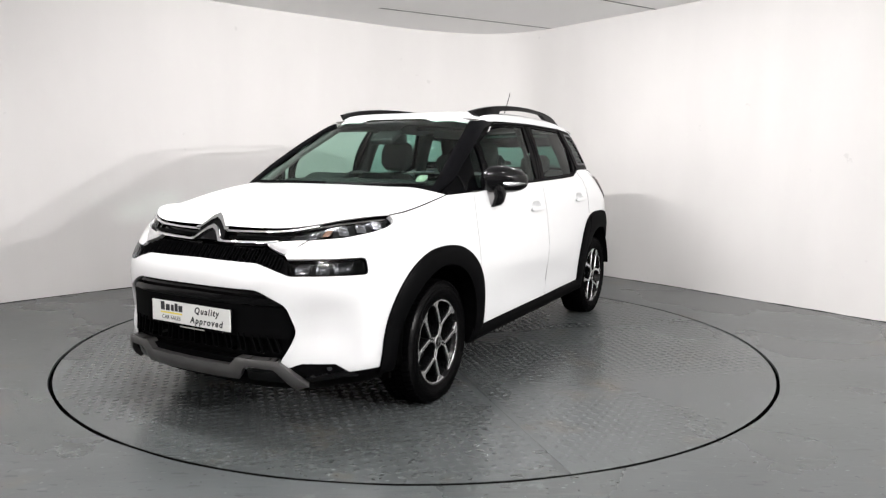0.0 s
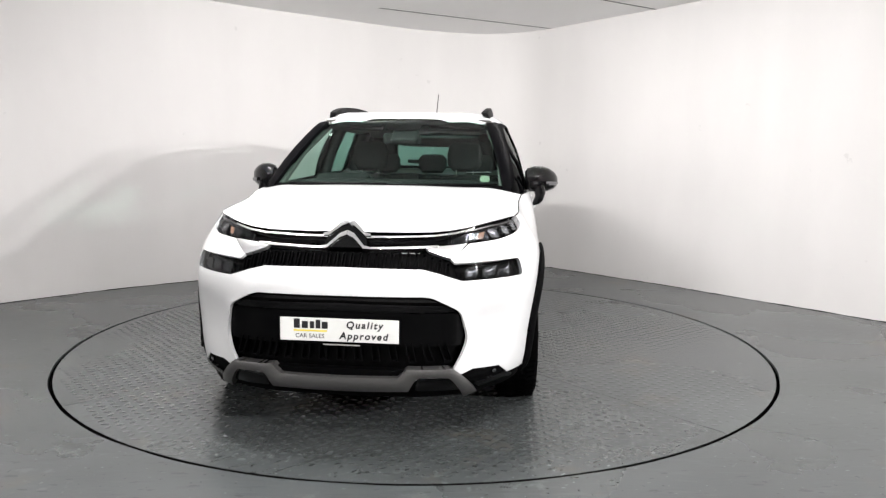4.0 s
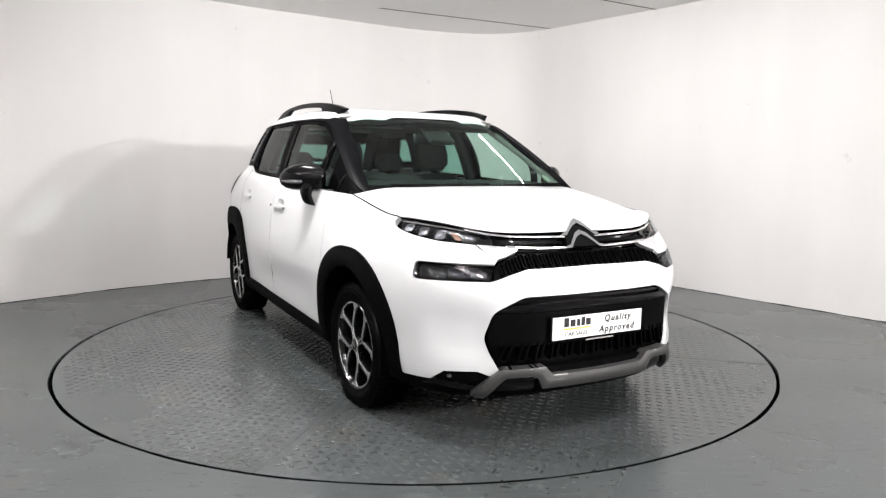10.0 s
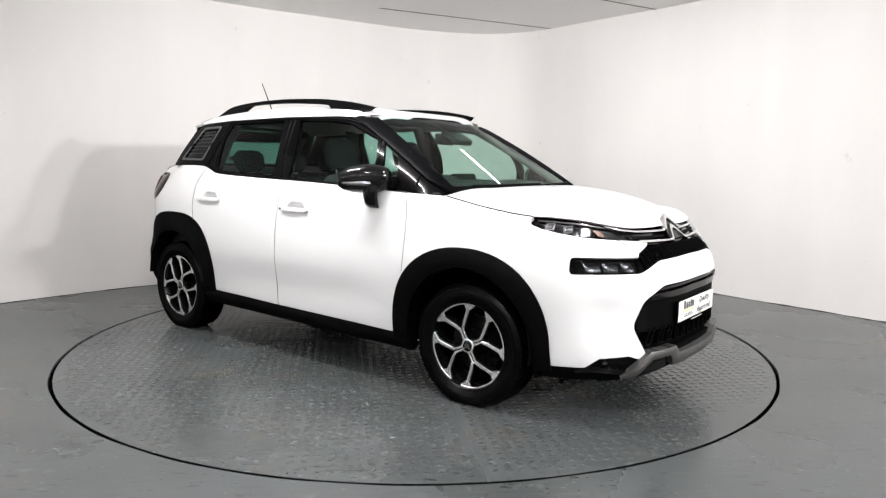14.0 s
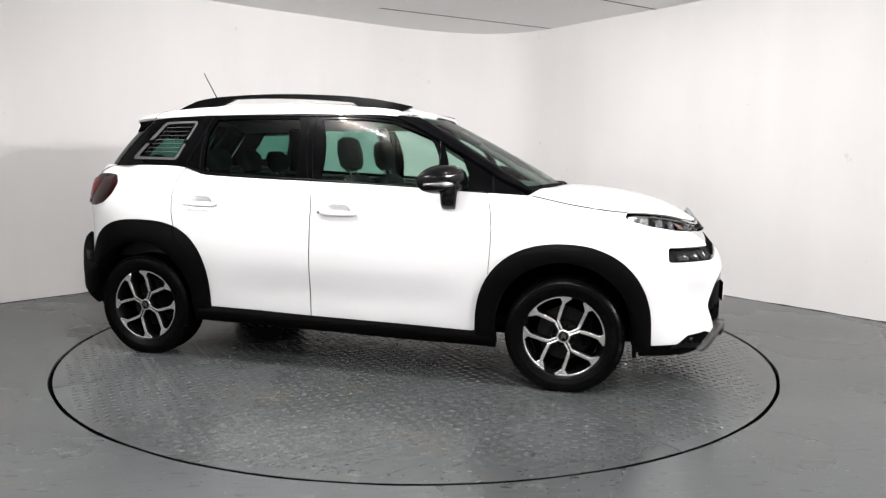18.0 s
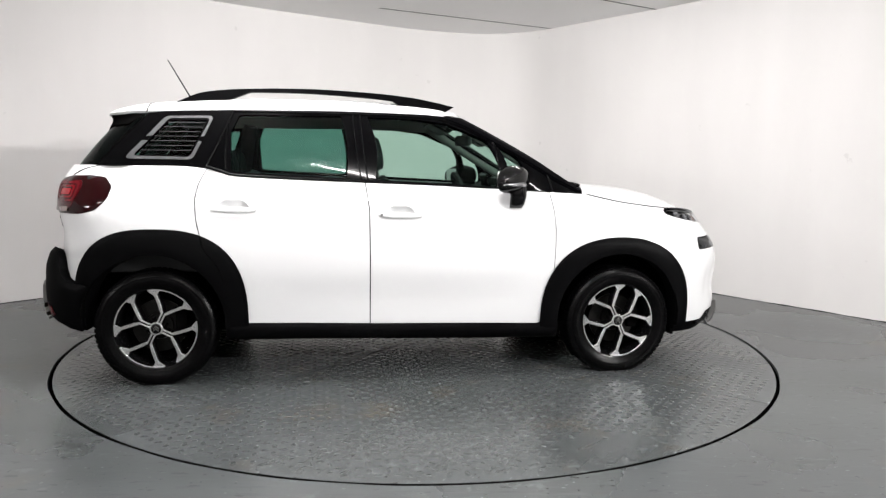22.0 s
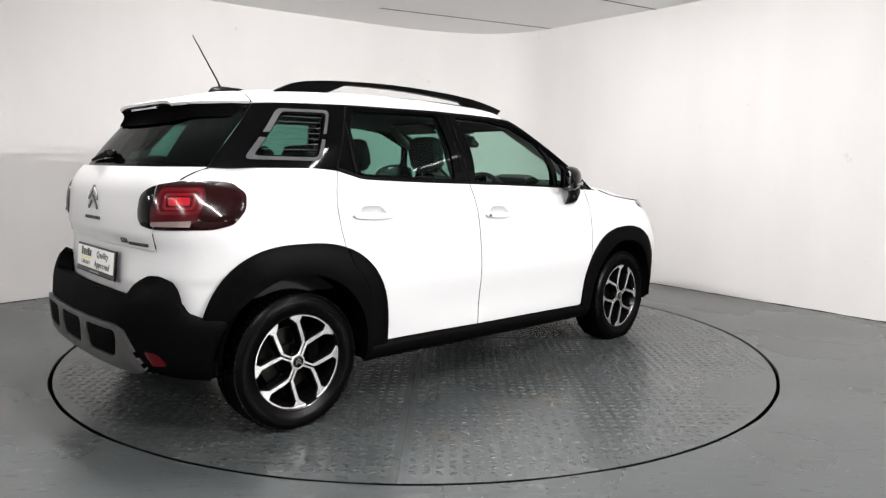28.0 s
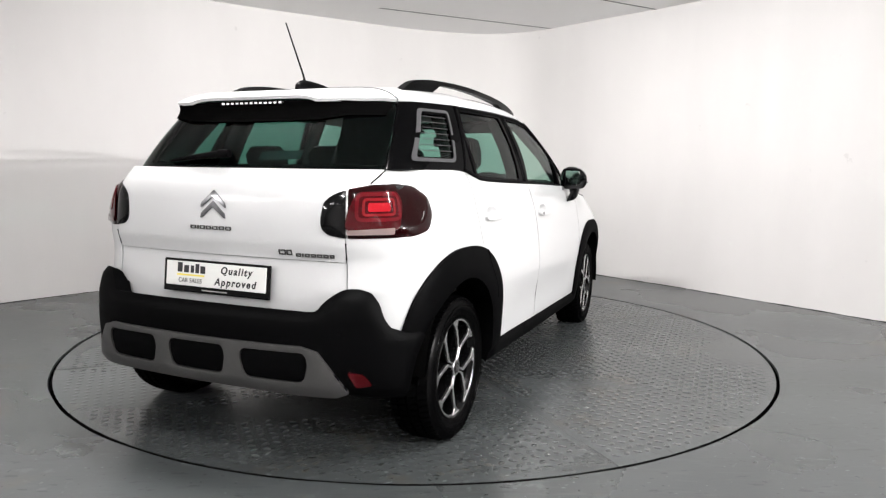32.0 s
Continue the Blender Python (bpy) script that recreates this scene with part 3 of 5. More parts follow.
def top(u, z):
    """The cabin's sides and screens, from the belt to the roof."""
    u = (u + TOP_END) % (2 * TOP_END) - TOP_END
    s, u = (-1 if u >= 0 else 1), abs(u)
    t = (z - 1.05) / 0.45
    b = np.array((np.interp(u, TOP_U, BELT_LINE[:, 0]), np.interp(u, TOP_U, BELT_LINE[:, 1])))
    r = np.array((np.interp(u, TOP_U, ROOF_LINE[:, 0]), np.interp(u, TOP_U, ROOF_LINE[:, 1])))
    q = b + (r - b) * t
    g = 0.020 * math.sin(math.pi * min(max(t, 0), 1))
    side = ramp(abs(q[1]), 0.1, 0.6)
    q = q + np.array((g * 1.2 * (1 - ramp(u, 0.9, 1.4)) - g * ramp(u, TOP_END - 1.0, TOP_END - 0.5), g * side))
    return np.array((q[0], s * q[1], z))


def solve(surf, axis, want, z, lo, hi):
    """The u at which the surface has that x (or |y|) at height z."""
    a = abs(surf(lo, z)[axis]) if axis else surf(lo, z)[axis]
    b = abs(surf(hi, z)[axis]) if axis else surf(hi, z)[axis]
    up = b > a
    for _ in range(26):
        m = (lo + hi) / 2
        v = surf(m, z)[axis]
        v = abs(v) if axis else v
        if (v < want) == up:
            lo = m
        else:
            hi = m
    return (lo + hi) / 2


def sx(x, z):
    return (solve(low, 0, x, z, 0.25, LOW_END - 0.25), z)


def fy(y, z):
    s = -1 if y < 0 else 1
    return (s * solve(low, 1, abs(y), z, 0.0, 1.2), z)


def ry(y, z):
    u = solve(low, 1, abs(y), z, LOW_END - 0.95, LOW_END)
    return (u if y >= 0 else 2 * LOW_END - u, z)


def tx(x, z):
    return (solve(top, 0, x, z, 0.3, TOP_END - 0.25), z)


def wy(y, z):
    s = -1 if y < 0 else 1
    return (s * solve(top, 1, abs(y), z, 0.0, 0.95), z)


def by(y, z):
    u = solve(top, 1, abs(y), z, TOP_END - 0.85, TOP_END)
    return (u if y >= 0 else 2 * TOP_END - u, z)


def full(half):
    """A region across the middle of the front, from its right half: first point on the middle line, last one too."""
    return list(half) + [(-u, z) for u, z in half[::-1] if abs(u) > 1e-6]


def full_rear(half, end):
    return list(half) + [(2 * end - u, z) for u, z in half[::-1] if abs(u - end) > 1e-6]


belt = table([(-1.9, 1.18), (-1.57, 1.18), (-1.10, 1.178), (-1.02, 1.172), (-0.94, 1.148), (-0.87, 1.132), (-0.17, 1.103), (0.58, 1.072), (1.11, 1.042), (1.3, 1.03)])


ARCH_F, ARCH_R = (1.290, 0.335), (-1.300, 0.345)
# reach of each arch to the rear, to the front and upwards, and how square it is
SPAN_F, SPAN_R = (0.470, 0.452, 0.462, 0.86), (0.425, 0.490, 0.503, 0.755)


def arch(c, span, inset, a0, a1, n=14):
    """Points of a wheel arch in (x, z), from angle a0 to a1 in degrees, 90 at the top."""
    back, fore, rise, sq = span
    out = []
    for a in np.linspace(a0, a1, n):
        co, si = math.cos(radians(a)), math.sin(radians(a))
        reach = (fore if co > 0 else back) - inset
        out.append((c[0] + reach * math.copysign(abs(co) ** sq, co), c[1] + (rise - inset) * math.copysign(abs(si) ** sq, si)))
    return out


def ring_arch(c, r, a0, a1, n=14):
    return arch(c, (r, r, r, 1.0), 0.0, a0, a1, n)


def bump(u, z):
    """The rear bumper's skin, which stands out behind the body."""
    p = low(u, z)
    w = min(abs(u), 2 * LOW_END - abs(u)) / LOW_END
    k = ramp(w, 0.80, 0.93)
    out = (0.012 + 0.088 * k) * np.interp(z, [0.2, 0.28, 0.36, 0.52, 0.62, 0.70, 0.76], [0.35, 0.75, 0.95, 1.0, 0.95, 0.7, 0.4])
    w = min(abs(u), 2 * LOW_END - abs(u))
    n = np.array((np.interp(w, PLAN_U, PLAN_N[:, 0]), math.copysign(np.interp(w, PLAN_U, PLAN_N[:, 1]), p[1]), 0.0))
    return p + n * out
# ---- the car ----
car = tagged(new("car"), "white compact crossover car with black cladding and roof rails", "car")

# seams between hood, wings and doors
HOOD_SIDE = [(1.60, 0.963), (1.50, 0.972), (1.40, 0.985), (1.31, 0.998), (1.20, 1.020), (1.10, 1.042)]
HOOD_FRONT = [(0.0, 0.905), (0.12, 0.904), (0.25, 0.904), (0.36, 0.906), (0.44, 0.912), (0.524, 0.925), (0.617, 0.947), (0.70, 0.962)]
BAND_LOW = [(0.0, 0.838), (0.095, 0.838), (0.315, 0.847), (0.436, 0.854), (0.53, 0.860), (0.65, 0.872), (0.722, 0.892), (0.745, 0.908)]
DOOR_F = [(0.868, 1.054), (0.890, 0.96), (0.900, 0.86), (0.898, 0.75), (0.890, 0.62)]
DOOR_R = [(-1.022, 1.176), (-1.062, 1.09), (-1.080, 1.01), (-1.074, 0.90), (-1.056, 0.82), (-1.032, 0.74)]


def end_fix(half, end):
    return [(end if abs(u - end) < 2e-3 else u, z) for u, z in half]


# white panels of the nose
GRILLE_LOW = [(0.0, 0.650), (0.380, 0.650), (0.44, 0.622), (0.508, 0.584), (0.540, 0.465), (0.520, 0.405), (0.487, 0.345), (0.465, 0.300), (0.0, 0.300)]
GRILLE_UP = [(0.0, 0.832), (0.345, 0.832), (0.41, 0.812), (0.474, 0.780), (0.500, 0.714), (0.41, 0.744), (0.345, 0.760), (0.0, 0.764)]
low_hole, up_grille = rounded(full([fy(*q) for q in GRILLE_LOW]), 0.03), full([fy(*q) for q in GRILLE_UP])
FOG = [fy(0.481, 0.777), sx(1.810, 0.790), sx(1.816, 0.714), fy(0.511, 0.712)]
fog_r = rounded(FOG, [0.006, 0.022, 0.024, 0.01])
LAMP_END = [sx(1.600, 0.962), sx(1.590, 0.945), sx(1.605, 0.926)]
nose = [fy(0.0, 0.292), fy(0.47, 0.292), fy(0.56, 0.327), sx(1.936, 0.320), sx(1.88, 0.276), sx(ARCH_F[0] + SPAN_F[1] - 0.03, 0.275)] + \
       [sx(x, z) for x, z in arch(ARCH_F, SPAN_F, 0.03, 10, 48, 6)] + [sx(1.592, 0.80)] + LAMP_END[:0:-1][::-1] + \
       [fy(y, z) for y, z in BAND_LOW[:3:-1]] + [fy(0.458, 0.800), fy(0.476, 0.783)] + fog_r[6:18] + FOG[3:] + [fy(y, z) for y, z in GRILLE_UP[5:]]
panel("front_bumper", full(nose), low, PAINT, car, thick=0.014, step=0.025, holes=[low_hole])
wing = [sx(x, z) for x, z in HOOD_SIDE + [(1.03, 1.046)] + DOOR_F] + [sx(x, z) for x, z in arch(ARCH_F, SPAN_F, 0.03, 142, 48, 14)] + [sx(1.592, 0.80), sx(1.590, 0.945)]
wings = both("wing", wing, low, PAINT, car, thick=0.025)

# doors, with a hollow behind each handle
front_door = [sx(x, z) for x, z in DOOR_F] + [sx(x, z) for x, z in arch(ARCH_F, SPAN_F, 0.03, 145, 182, 6)] + \
             [sx(0.80, 0.30), sx(0.4, 0.305), sx(0.1, 0.31), sx(-0.155, 0.317), sx(-0.155, 0.7), sx(-0.157, 0.95), sx(-0.18, 1.104), sx(0.2, belt(0.2)), sx(0.58, belt(0.58))]
rear_door = [sx(-0.18, 1.104), sx(-0.157, 0.95), sx(-0.155, 0.7), sx(-0.155, 0.317), sx(-0.5, 0.327), sx(-0.84, 0.335)] + \
            [sx(x, z) for x, z in arch(ARCH_R, SPAN_R, 0.03, 0, 58, 9)] + [sx(x, z) for x, z in DOOR_R[::-1]] + [sx(x, belt(x)) for x in (-0.98, -0.94, -0.90, -0.85, -0.6, -0.4)]


def doors(name, outline, hx, hz, keyhole):
    cup = rounded([sx(hx - 0.094, hz - 0.006), sx(hx + 0.094, hz - 0.008), sx(hx + 0.060, hz + 0.046), sx(hx - 0.060, hz + 0.048)], 0.030)
    grip = rounded([sx(hx - 0.126, hz + 0.002), sx(hx - 0.108, hz - 0.012), sx(hx - 0.04, hz - 0.019), sx(hx + 0.04, hz - 0.020), sx(hx + 0.108, hz - 0.015), sx(hx + 0.126, hz - 0.003), sx(hx + 0.10, hz + 0.004), sx(hx, hz + 0.008), sx(hx - 0.10, hz + 0.009)], 0.012)
    for left in (False, True):
        door = panel(name, outline, low, PAINT, car, thick=0.03, gap=0.0030, holes=[cup], left=left)
        panel("handle_cup", cup, low, PAINT, door, off=0.0, thick=0.002, crown=-0.044, step=0.008, left=left)
        handle = panel("door_handle", grip, low, PAINT, door, off=0.017, thick=0.012, crown=0.008, step=0.01, left=left)
        if keyhole and not left:
            panel("lock", rounded([sx(hx - 0.105 + 0.008 * math.cos(a), hz - 0.005 + 0.008 * math.sin(a)) for a in np.linspace(0, 2 * math.pi, 12, endpoint=False)], 0.0), low, SATIN, door, off=0.034, thick=0.004, step=0.01, left=left)


doors("front_door", front_door, 0.012, 0.926, True)
doors("rear_door", rear_door, -0.880, 0.955, False)
quarter = [sx(x, z) for x, z in DOOR_R] + [sx(x, z) for x, z in arch(ARCH_R, SPAN_R, 0.03, 62, 178, 16)] + [sx(-1.72, 0.45), ry(0.60, 0.45), ry(0.590, 0.62), ry(0.585, 0.82), ry(0.588, 0.92), ry(0.615, 1.05), sx(-1.745, 1.12), sx(-1.60, 1.18), sx(-1.5, 1.18), sx(-1.2, 1.18)]
both("rear_wing", quarter, low, PAINT, car, thick=0.03, gap=0.0015)
tg_u = end_fix([ry(0, 0.828), ry(0.40, 0.828), ry(0.582, 0.826), ry(0.588, 0.92), ry(0.615, 1.05), sx(-1.745, 1.12), sx(-1.60, 1.18), ry(0.4, 1.18), ry(0, 1.18)], LOW_END)
tg_l = end_fix([ry(0, 0.60), ry(0.48, 0.60), ry(0.588, 0.66), ry(0.582, 0.824), ry(0.40, 0.826), ry(0, 0.826)], LOW_END)
tailgate = panel("tailgate", full_rear(tg_u, LOW_END), low, PAINT, car, thick=0.03, gap=0.0012)
panel("tailgate_lower", full_rear(tg_l, LOW_END), low, PAINT, tailgate, off=-0.004, thick=0.03)


# the hood
def hood():
    rows, cols = 26, 28
    side = spline(HOOD_SIDE, 8)
    zc = table([(1.20, 1.086), (1.26, 1.086), (1.47, 1.072), (1.65, 1.044), (1.80, 1.004), (1.90, 0.960), (1.95, 0.930), (1.985, 0.905)])
    edge0 = Vector(low(*sx(*HOOD_SIDE[0])))
    verts, faces = [], []
    yz = np.array(HOOD_FRONT + [(abs(edge0.y), edge0.z)])
    nose_row = []
    for j in range(-cols, cols + 1):
        s = j / cols
        y = abs(s) * abs(edge0.y)
        z = np.interp(y, yz[:, 0], yz[:, 1])
        q = Vector(low(*fy(y, z))) if abs(s) < 0.999 else edge0.copy()
        nose_row.append(Vector((q.x, math.copysign(abs(q.y), -s), q.z)))
    for i in range(rows + 1):
        a = (i / rows) ** 1.2
        e = side[int(round(a * (len(side) - 1)))]
        rim = Vector(low(*sx(*e)))
        xc = 1.985 + (1.215 - 1.985) * a
        for j in range(-cols, cols + 1):
            s = j / cols
            y = abs(rim.y) * s
            x = xc + (rim.x - xc) * abs(s) ** 2.2
            z = rim.z + (zc(xc) - rim.z) * (1 - abs(s) ** 3.2) + 0.010 * a * math.exp(-((abs(s) - 0.78) / 0.15) ** 2)
            k = (1 - a) ** 8
            verts.append(Vector((x, -y, z)) * (1 - k) + nose_row[j + cols] * k + Vector((0, 0, 0.002)))
    n = 2 * cols + 1
    for i in range(rows):
        for j in range(n - 1):
            faces.append((i * n + j, (i + 1) * n + j, (i + 1) * n + j + 1, i * n + j + 1))
    # a lip turned down all round
    loop = [j for j in range(n)] + [i * n + n - 1 for i in range(1, rows + 1)] + [rows * n + j for j in range(n - 2, -1, -1)] + [i * n for i in range(rows - 1, 0, -1)]
    b = len(verts)
    verts += [verts[i] + Vector((-0.022, 0, -0.004)) for i in loop]
    for k in range(len(loop)):
        m = (k + 1) % len(loop)
        faces.append((loop[k], loop[m], b + m, b + k))
    return smooth(part("hood", (verts, faces), PAINT, car), 40)


hood()


# the roof, and the spoiler that carries it on over the rear screen
def roof_z(x, s):
    zc = np.interp(x, [-1.64, -1.55, -1.45, -1.2, -0.8, -0.3, 0.1, 0.30, 0.44], [1.480, 1.505, 1.527, 1.555, 1.574, 1.576, 1.562, 1.540, 1.512])
    ze = np.interp(x, [-1.64, -1.45, -1.3, -0.9, -0.3, 0.15, 0.44], [1.464, 1.478, 1.480, 1.492, 1.497, 1.490, 1.472])
    return ze + (zc - ze) * (1 - abs(s) ** 9)


def roof_w(x):
    if x > 0.30:
        return np.interp(x, [0.30, 0.36, 0.40, 0.43], [0.560, 0.52, 0.44, 0.30])
    if x < -1.25:
        return np.interp(x, [-1.64, -1.60, -1.55, -1.45, -1.25], [0.33, 0.44, 0.50, 0.545, abs(top(*tx(-1.25, 1.48))[1]) + 0.004])
    return abs(top(*tx(x, roof_z(x, 1)))[1]) + 0.004


def roof_skin(name, x0, x1, rows, drop, parent):
    cols, verts, faces = 20, [], []
    for i in range(rows + 1):
        x = x0 + (x1 - x0) * i / rows
        w = roof_w(x)
        for j in range(-cols, cols + 1):
            s = j / cols
            verts.append((x, -w * s, roof_z(x, s)))
    n = 2 * cols + 1
    for i in range(rows):
        for j in range(n - 1):
            faces.append((i * n + j, (i + 1) * n + j, (i + 1) * n + j + 1, i * n + j + 1))
    loop = [j for j in range(n)] + [i * n + n - 1 for i in range(1, rows + 1)] + [rows * n + j for j in range(n - 2, -1, -1)] + [i * n for i in range(rows - 1, 0, -1)]
    b = len(verts)
    verts += [(verts[i][0] * 0.997, verts[i][1] * 0.985, verts[i][2] - drop) for i in loop]
    for k in range(len(loop)):
        m = (k + 1) % len(loop)
        faces.append((loop[k], loop[m], b + m, b + k))
    return smooth(part(name, (verts, faces), PAINT, parent), 40)


roof_skin("roof", 0.43, -1.366, 36, 0.018, car)
spoiler = roof_skin("spoiler", -1.372, -1.64, 14, 0.012, car)
tube("roof_joint", [(-1.369, roof_w(-1.369) * q, roof_z(-1.369, q) - 0.0012) for q in np.linspace(-1, 1, 31)], 0.0042, DARK, spoiler, seg=6)


def spoiler_under():
    """The black underside that runs from the spoiler's edge down on to the screen."""
    edge = [(-1.36, 0.555, 1.468), (-1.45, 0.535, 1.462), (-1.55, 0.49, 1.458), (-1.60, 0.43, 1.458), (-1.628, 0.33, 1.458), (-1.632, 0.16, 1.462), (-1.634, 0.0, 1.464)]
    full_edge = [Vector((x, -y, z)) for x, y, z in edge] + [Vector((x, y, z)) for x, y, z in edge[-2::-1]]
    inner = []
    for q in full_edge:
        z = 1.385 + 0.02 * (abs(q.y) / 0.55) ** 2 - (0.012 if abs(q.y) < 0.40 else 0)
        u, _ = by(min(abs(q.y) * 1.03, 0.56), z)
        p = Vector(top(u, z))
        p.y = math.copysign(abs(p.y), q.y)
        inner.append(p + Vector((-0.012, 0, 0)))
    loops = []
    for k in range(5):
        t = k / 4
        loops.append([a.lerp(b, t) + Vector((0.016 * math.sin(math.pi * t), 0, 0.008 * math.sin(math.pi * t))) for a, b in zip(full_edge, inner)])
    loops.append([p + Vector((0.03, 0, -0.004)) for p in inner])
    return smooth(part("spoiler_underside", rings(loops, close_u=False), DARK, spoiler), 50)


spoiler_under()
part("brake_light", box(-1.632, 0.0, 1.452, 0.014, 0.36, 0.016, 0.004), LENS, spoiler, "clear high-level brake light")
for k in range(13):
    part("diode", box(-1.6385, -0.15 + 0.025 * k, 1.452, 0.006, 0.016, 0.010, 0.002), SILVER, spoiler)

# black cabin sides with their windows
WIN_F = [(0.555, 1.083), (0.522, 1.345), (0.28, 1.440), (0.10, 1.460), (-0.165, 1.466), (-0.125, 1.116)]
WIN_Q = [(0.612, 1.080), (0.752, 1.073), (0.700, 1.256), (0.578, 1.328)]
WIN_R = [(-0.31, 1.468), (-0.865, 1.462), (-0.905, 1.370), (-0.898, 1.160), (-0.87, 1.150), (-0.28, 1.124)]
LOUVRE = [(-0.998, 1.454), (-1.262, 1.450), (-1.470, 1.216), (-1.104, 1.212)]
LOUVRE_RIM = [(-1.017, 1.441), (-1.243, 1.437), (-1.424, 1.231), (-1.117, 1.227)]
LOUVRE_IN = [(-1.035, 1.430), (-1.245, 1.426), (-1.420, 1.236), (-1.118, 1.233)]
win_f, win_q, win_r, louvre = (rounded([tx(*q) for q in w], 0.014) for w in (WIN_F, WIN_Q, WIN_R, LOUVRE_IN))
side_black = [tx(x, z) for x, z in [(1.115, 1.035), (0.80, 1.055), (0.58, 1.062), (-0.17, 1.093), (-0.87, 1.122), (-0.94, 1.140), (-1.02, 1.168), (-1.10, 1.176), (-1.5, 1.181)]] + \
             [by(0.638, 1.181), by(0.626, 1.25), by(0.600, 1.36), by(0.570, 1.45), by(0.560, 1.47)] + [tx(x, z) for x, z in [(-1.25, 1.478), (-0.9, 1.495), (-0.3, 1.50), (0.1, 1.496), (0.27, 1.485)]] + [wy(0.530, 1.49), wy(0.615, 1.25), wy(0.672, 1.05)]
sides = both("cabin_side", side_black, top, SIDE, car, thick=0.02, holes=[win_f, win_q, win_r, louvre])
for left, s in zip((False, True), sides):
    panel("front_window", win_f, top, GLASS, s, off=-0.006, thick=0.003, left=left, label="green-tinted clear glass")
    panel("quarter_light", win_q, top, GLASS, s, off=-0.006, thick=0.003, left=left)
    panel("rear_window", win_r, top, PRIVACY, s, off=-0.006, thick=0.003, left=left, label="dark tinted glass")
    panel("louvred_window", louvre, top, PRIVACY, s, off=-0.006, thick=0.003, left=left, label="dark tinted glass")
    bracket = rounded([tx(*q) for q in LOUVRE], 0.03)
    within = rounded([tx(*q) for q in LOUVRE_RIM], 0.022)
    for name, keep in (("upper", lambda z: z > 1.334), ("lower", lambda z: z < 1.316)):
        a, b = (([q for q in dense(l, 0.008) if keep(q[1])]) for l in (bracket, within))
        # turn each loop so that it starts at the gap
        a, b = (l[max(range(len(l)), key=lambda k: math.dist(l[k], l[k - 1])):] + l[:max(range(len(l)), key=lambda k: math.dist(l[k], l[k - 1]))] for l in (a, b))
        panel("louvre_frame", a + b[::-1], top, GREYMARK, s, off=0.003, thick=0.003, left=left, step=0.02, label="grey printed bracket")
    for k in range(7):
        z = 1.262 + 0.0255 * k
        xa, xb = np.interp(z, [1.236, 1.426], [-1.400, -1.235]), np.interp(z, [1.233, 1.43], [-1.122, -1.045])
        panel("louvre_line", [tx(xa, z), tx(xb, z), tx(xb, z + 0.0022), tx(xa, z + 0.0022)], top, GREYMARK, s, off=0.0, thick=0.002, left=left, step=0.05)
    # door frame trims and mouldings
    for name, pts, r in (("frame_trim", [(-0.205, 1.475), (-0.19, 1.30), (-0.165, 1.108)], 0.0045), ("frame_trim", [(-0.245, 1.475), (-0.23, 1.30), (-0.20, 1.110)], 0.0035),
                         ("frame_trim", [(-0.895, 1.486), (-0.955, 1.34), (-1.03, 1.178)], 0.006), ("frame_trim", [(-0.925, 1.40), (-0.930, 1.25), (-0.925, 1.16)], 0.006),
                         ("frame_trim", [(0.565, 1.338), (0.585, 1.20), (0.592, 1.076)], 0.008), ("frame_trim", [(0.868, 1.19), (0.885, 1.12), (0.895, 1.060)], 0.006),
                         ("belt_moulding", [(1.04, 1.046), (0.58, 1.072), (0.2, 1.088), (-0.17, 1.104), (-0.5, 1.116), (-0.86, 1.132), (-0.94, 1.150), (-1.03, 1.178)], 0.009),
                         ("roof_moulding", [(0.88, 1.175), (0.56, 1.362), (0.30, 1.452), (0.12, 1.472), (-0.2, 1.480), (-0.6, 1.482), (-0.89, 1.482)], 0.006)):
        path = [Vector(top(*tx(x, z))) for x, z in pts]
        path = [Vector(q) for q in spline([tuple(q) for q in path], 5)]
        sign = -1 if left else 1
        tube(name, [(q.x, (q.y - 0.002) * sign, q.z) for q in path], r, TRIM, s, seg=8)
    # satin cover of the front pillar
    a_pillar = [tx(1.105, 1.037), tx(0.927, 1.121), tx(0.748, 1.229), tx(0.521, 1.354), tx(0.40, 1.416), tx(0.300, 1.456), tx(0.25, 1.468), wy(0.520, 1.466), wy(0.602, 1.25), wy(0.657, 1.05)]
    panel("pillar_cover", a_pillar, top, PILLAR, s, off=0.014, thick=0.020, left=left, crown=0.008, label="satin black pillar cover")

# black strips behind the door seams and beads on them, added for the gaps' shade
def dark_gap(points, left):
    w = 0.012
    pts = [sx(*q) for q in points]
    poly = [(u - w, z) for u, z in pts] + [(u + w, z) for u, z in pts[::-1]]
    panel("gap_backing", poly, low, TRIM, car, off=-0.007, thick=0.004, step=0.03, left=left)
    line = [Vector(low(*q)) for q in spline(pts, 4)]
    tube("gap_bead", [(q.x, (q.y + 0.0012) * (-1 if left else 1), q.z) for q in line], 0.0015, DARK, car, seg=6)


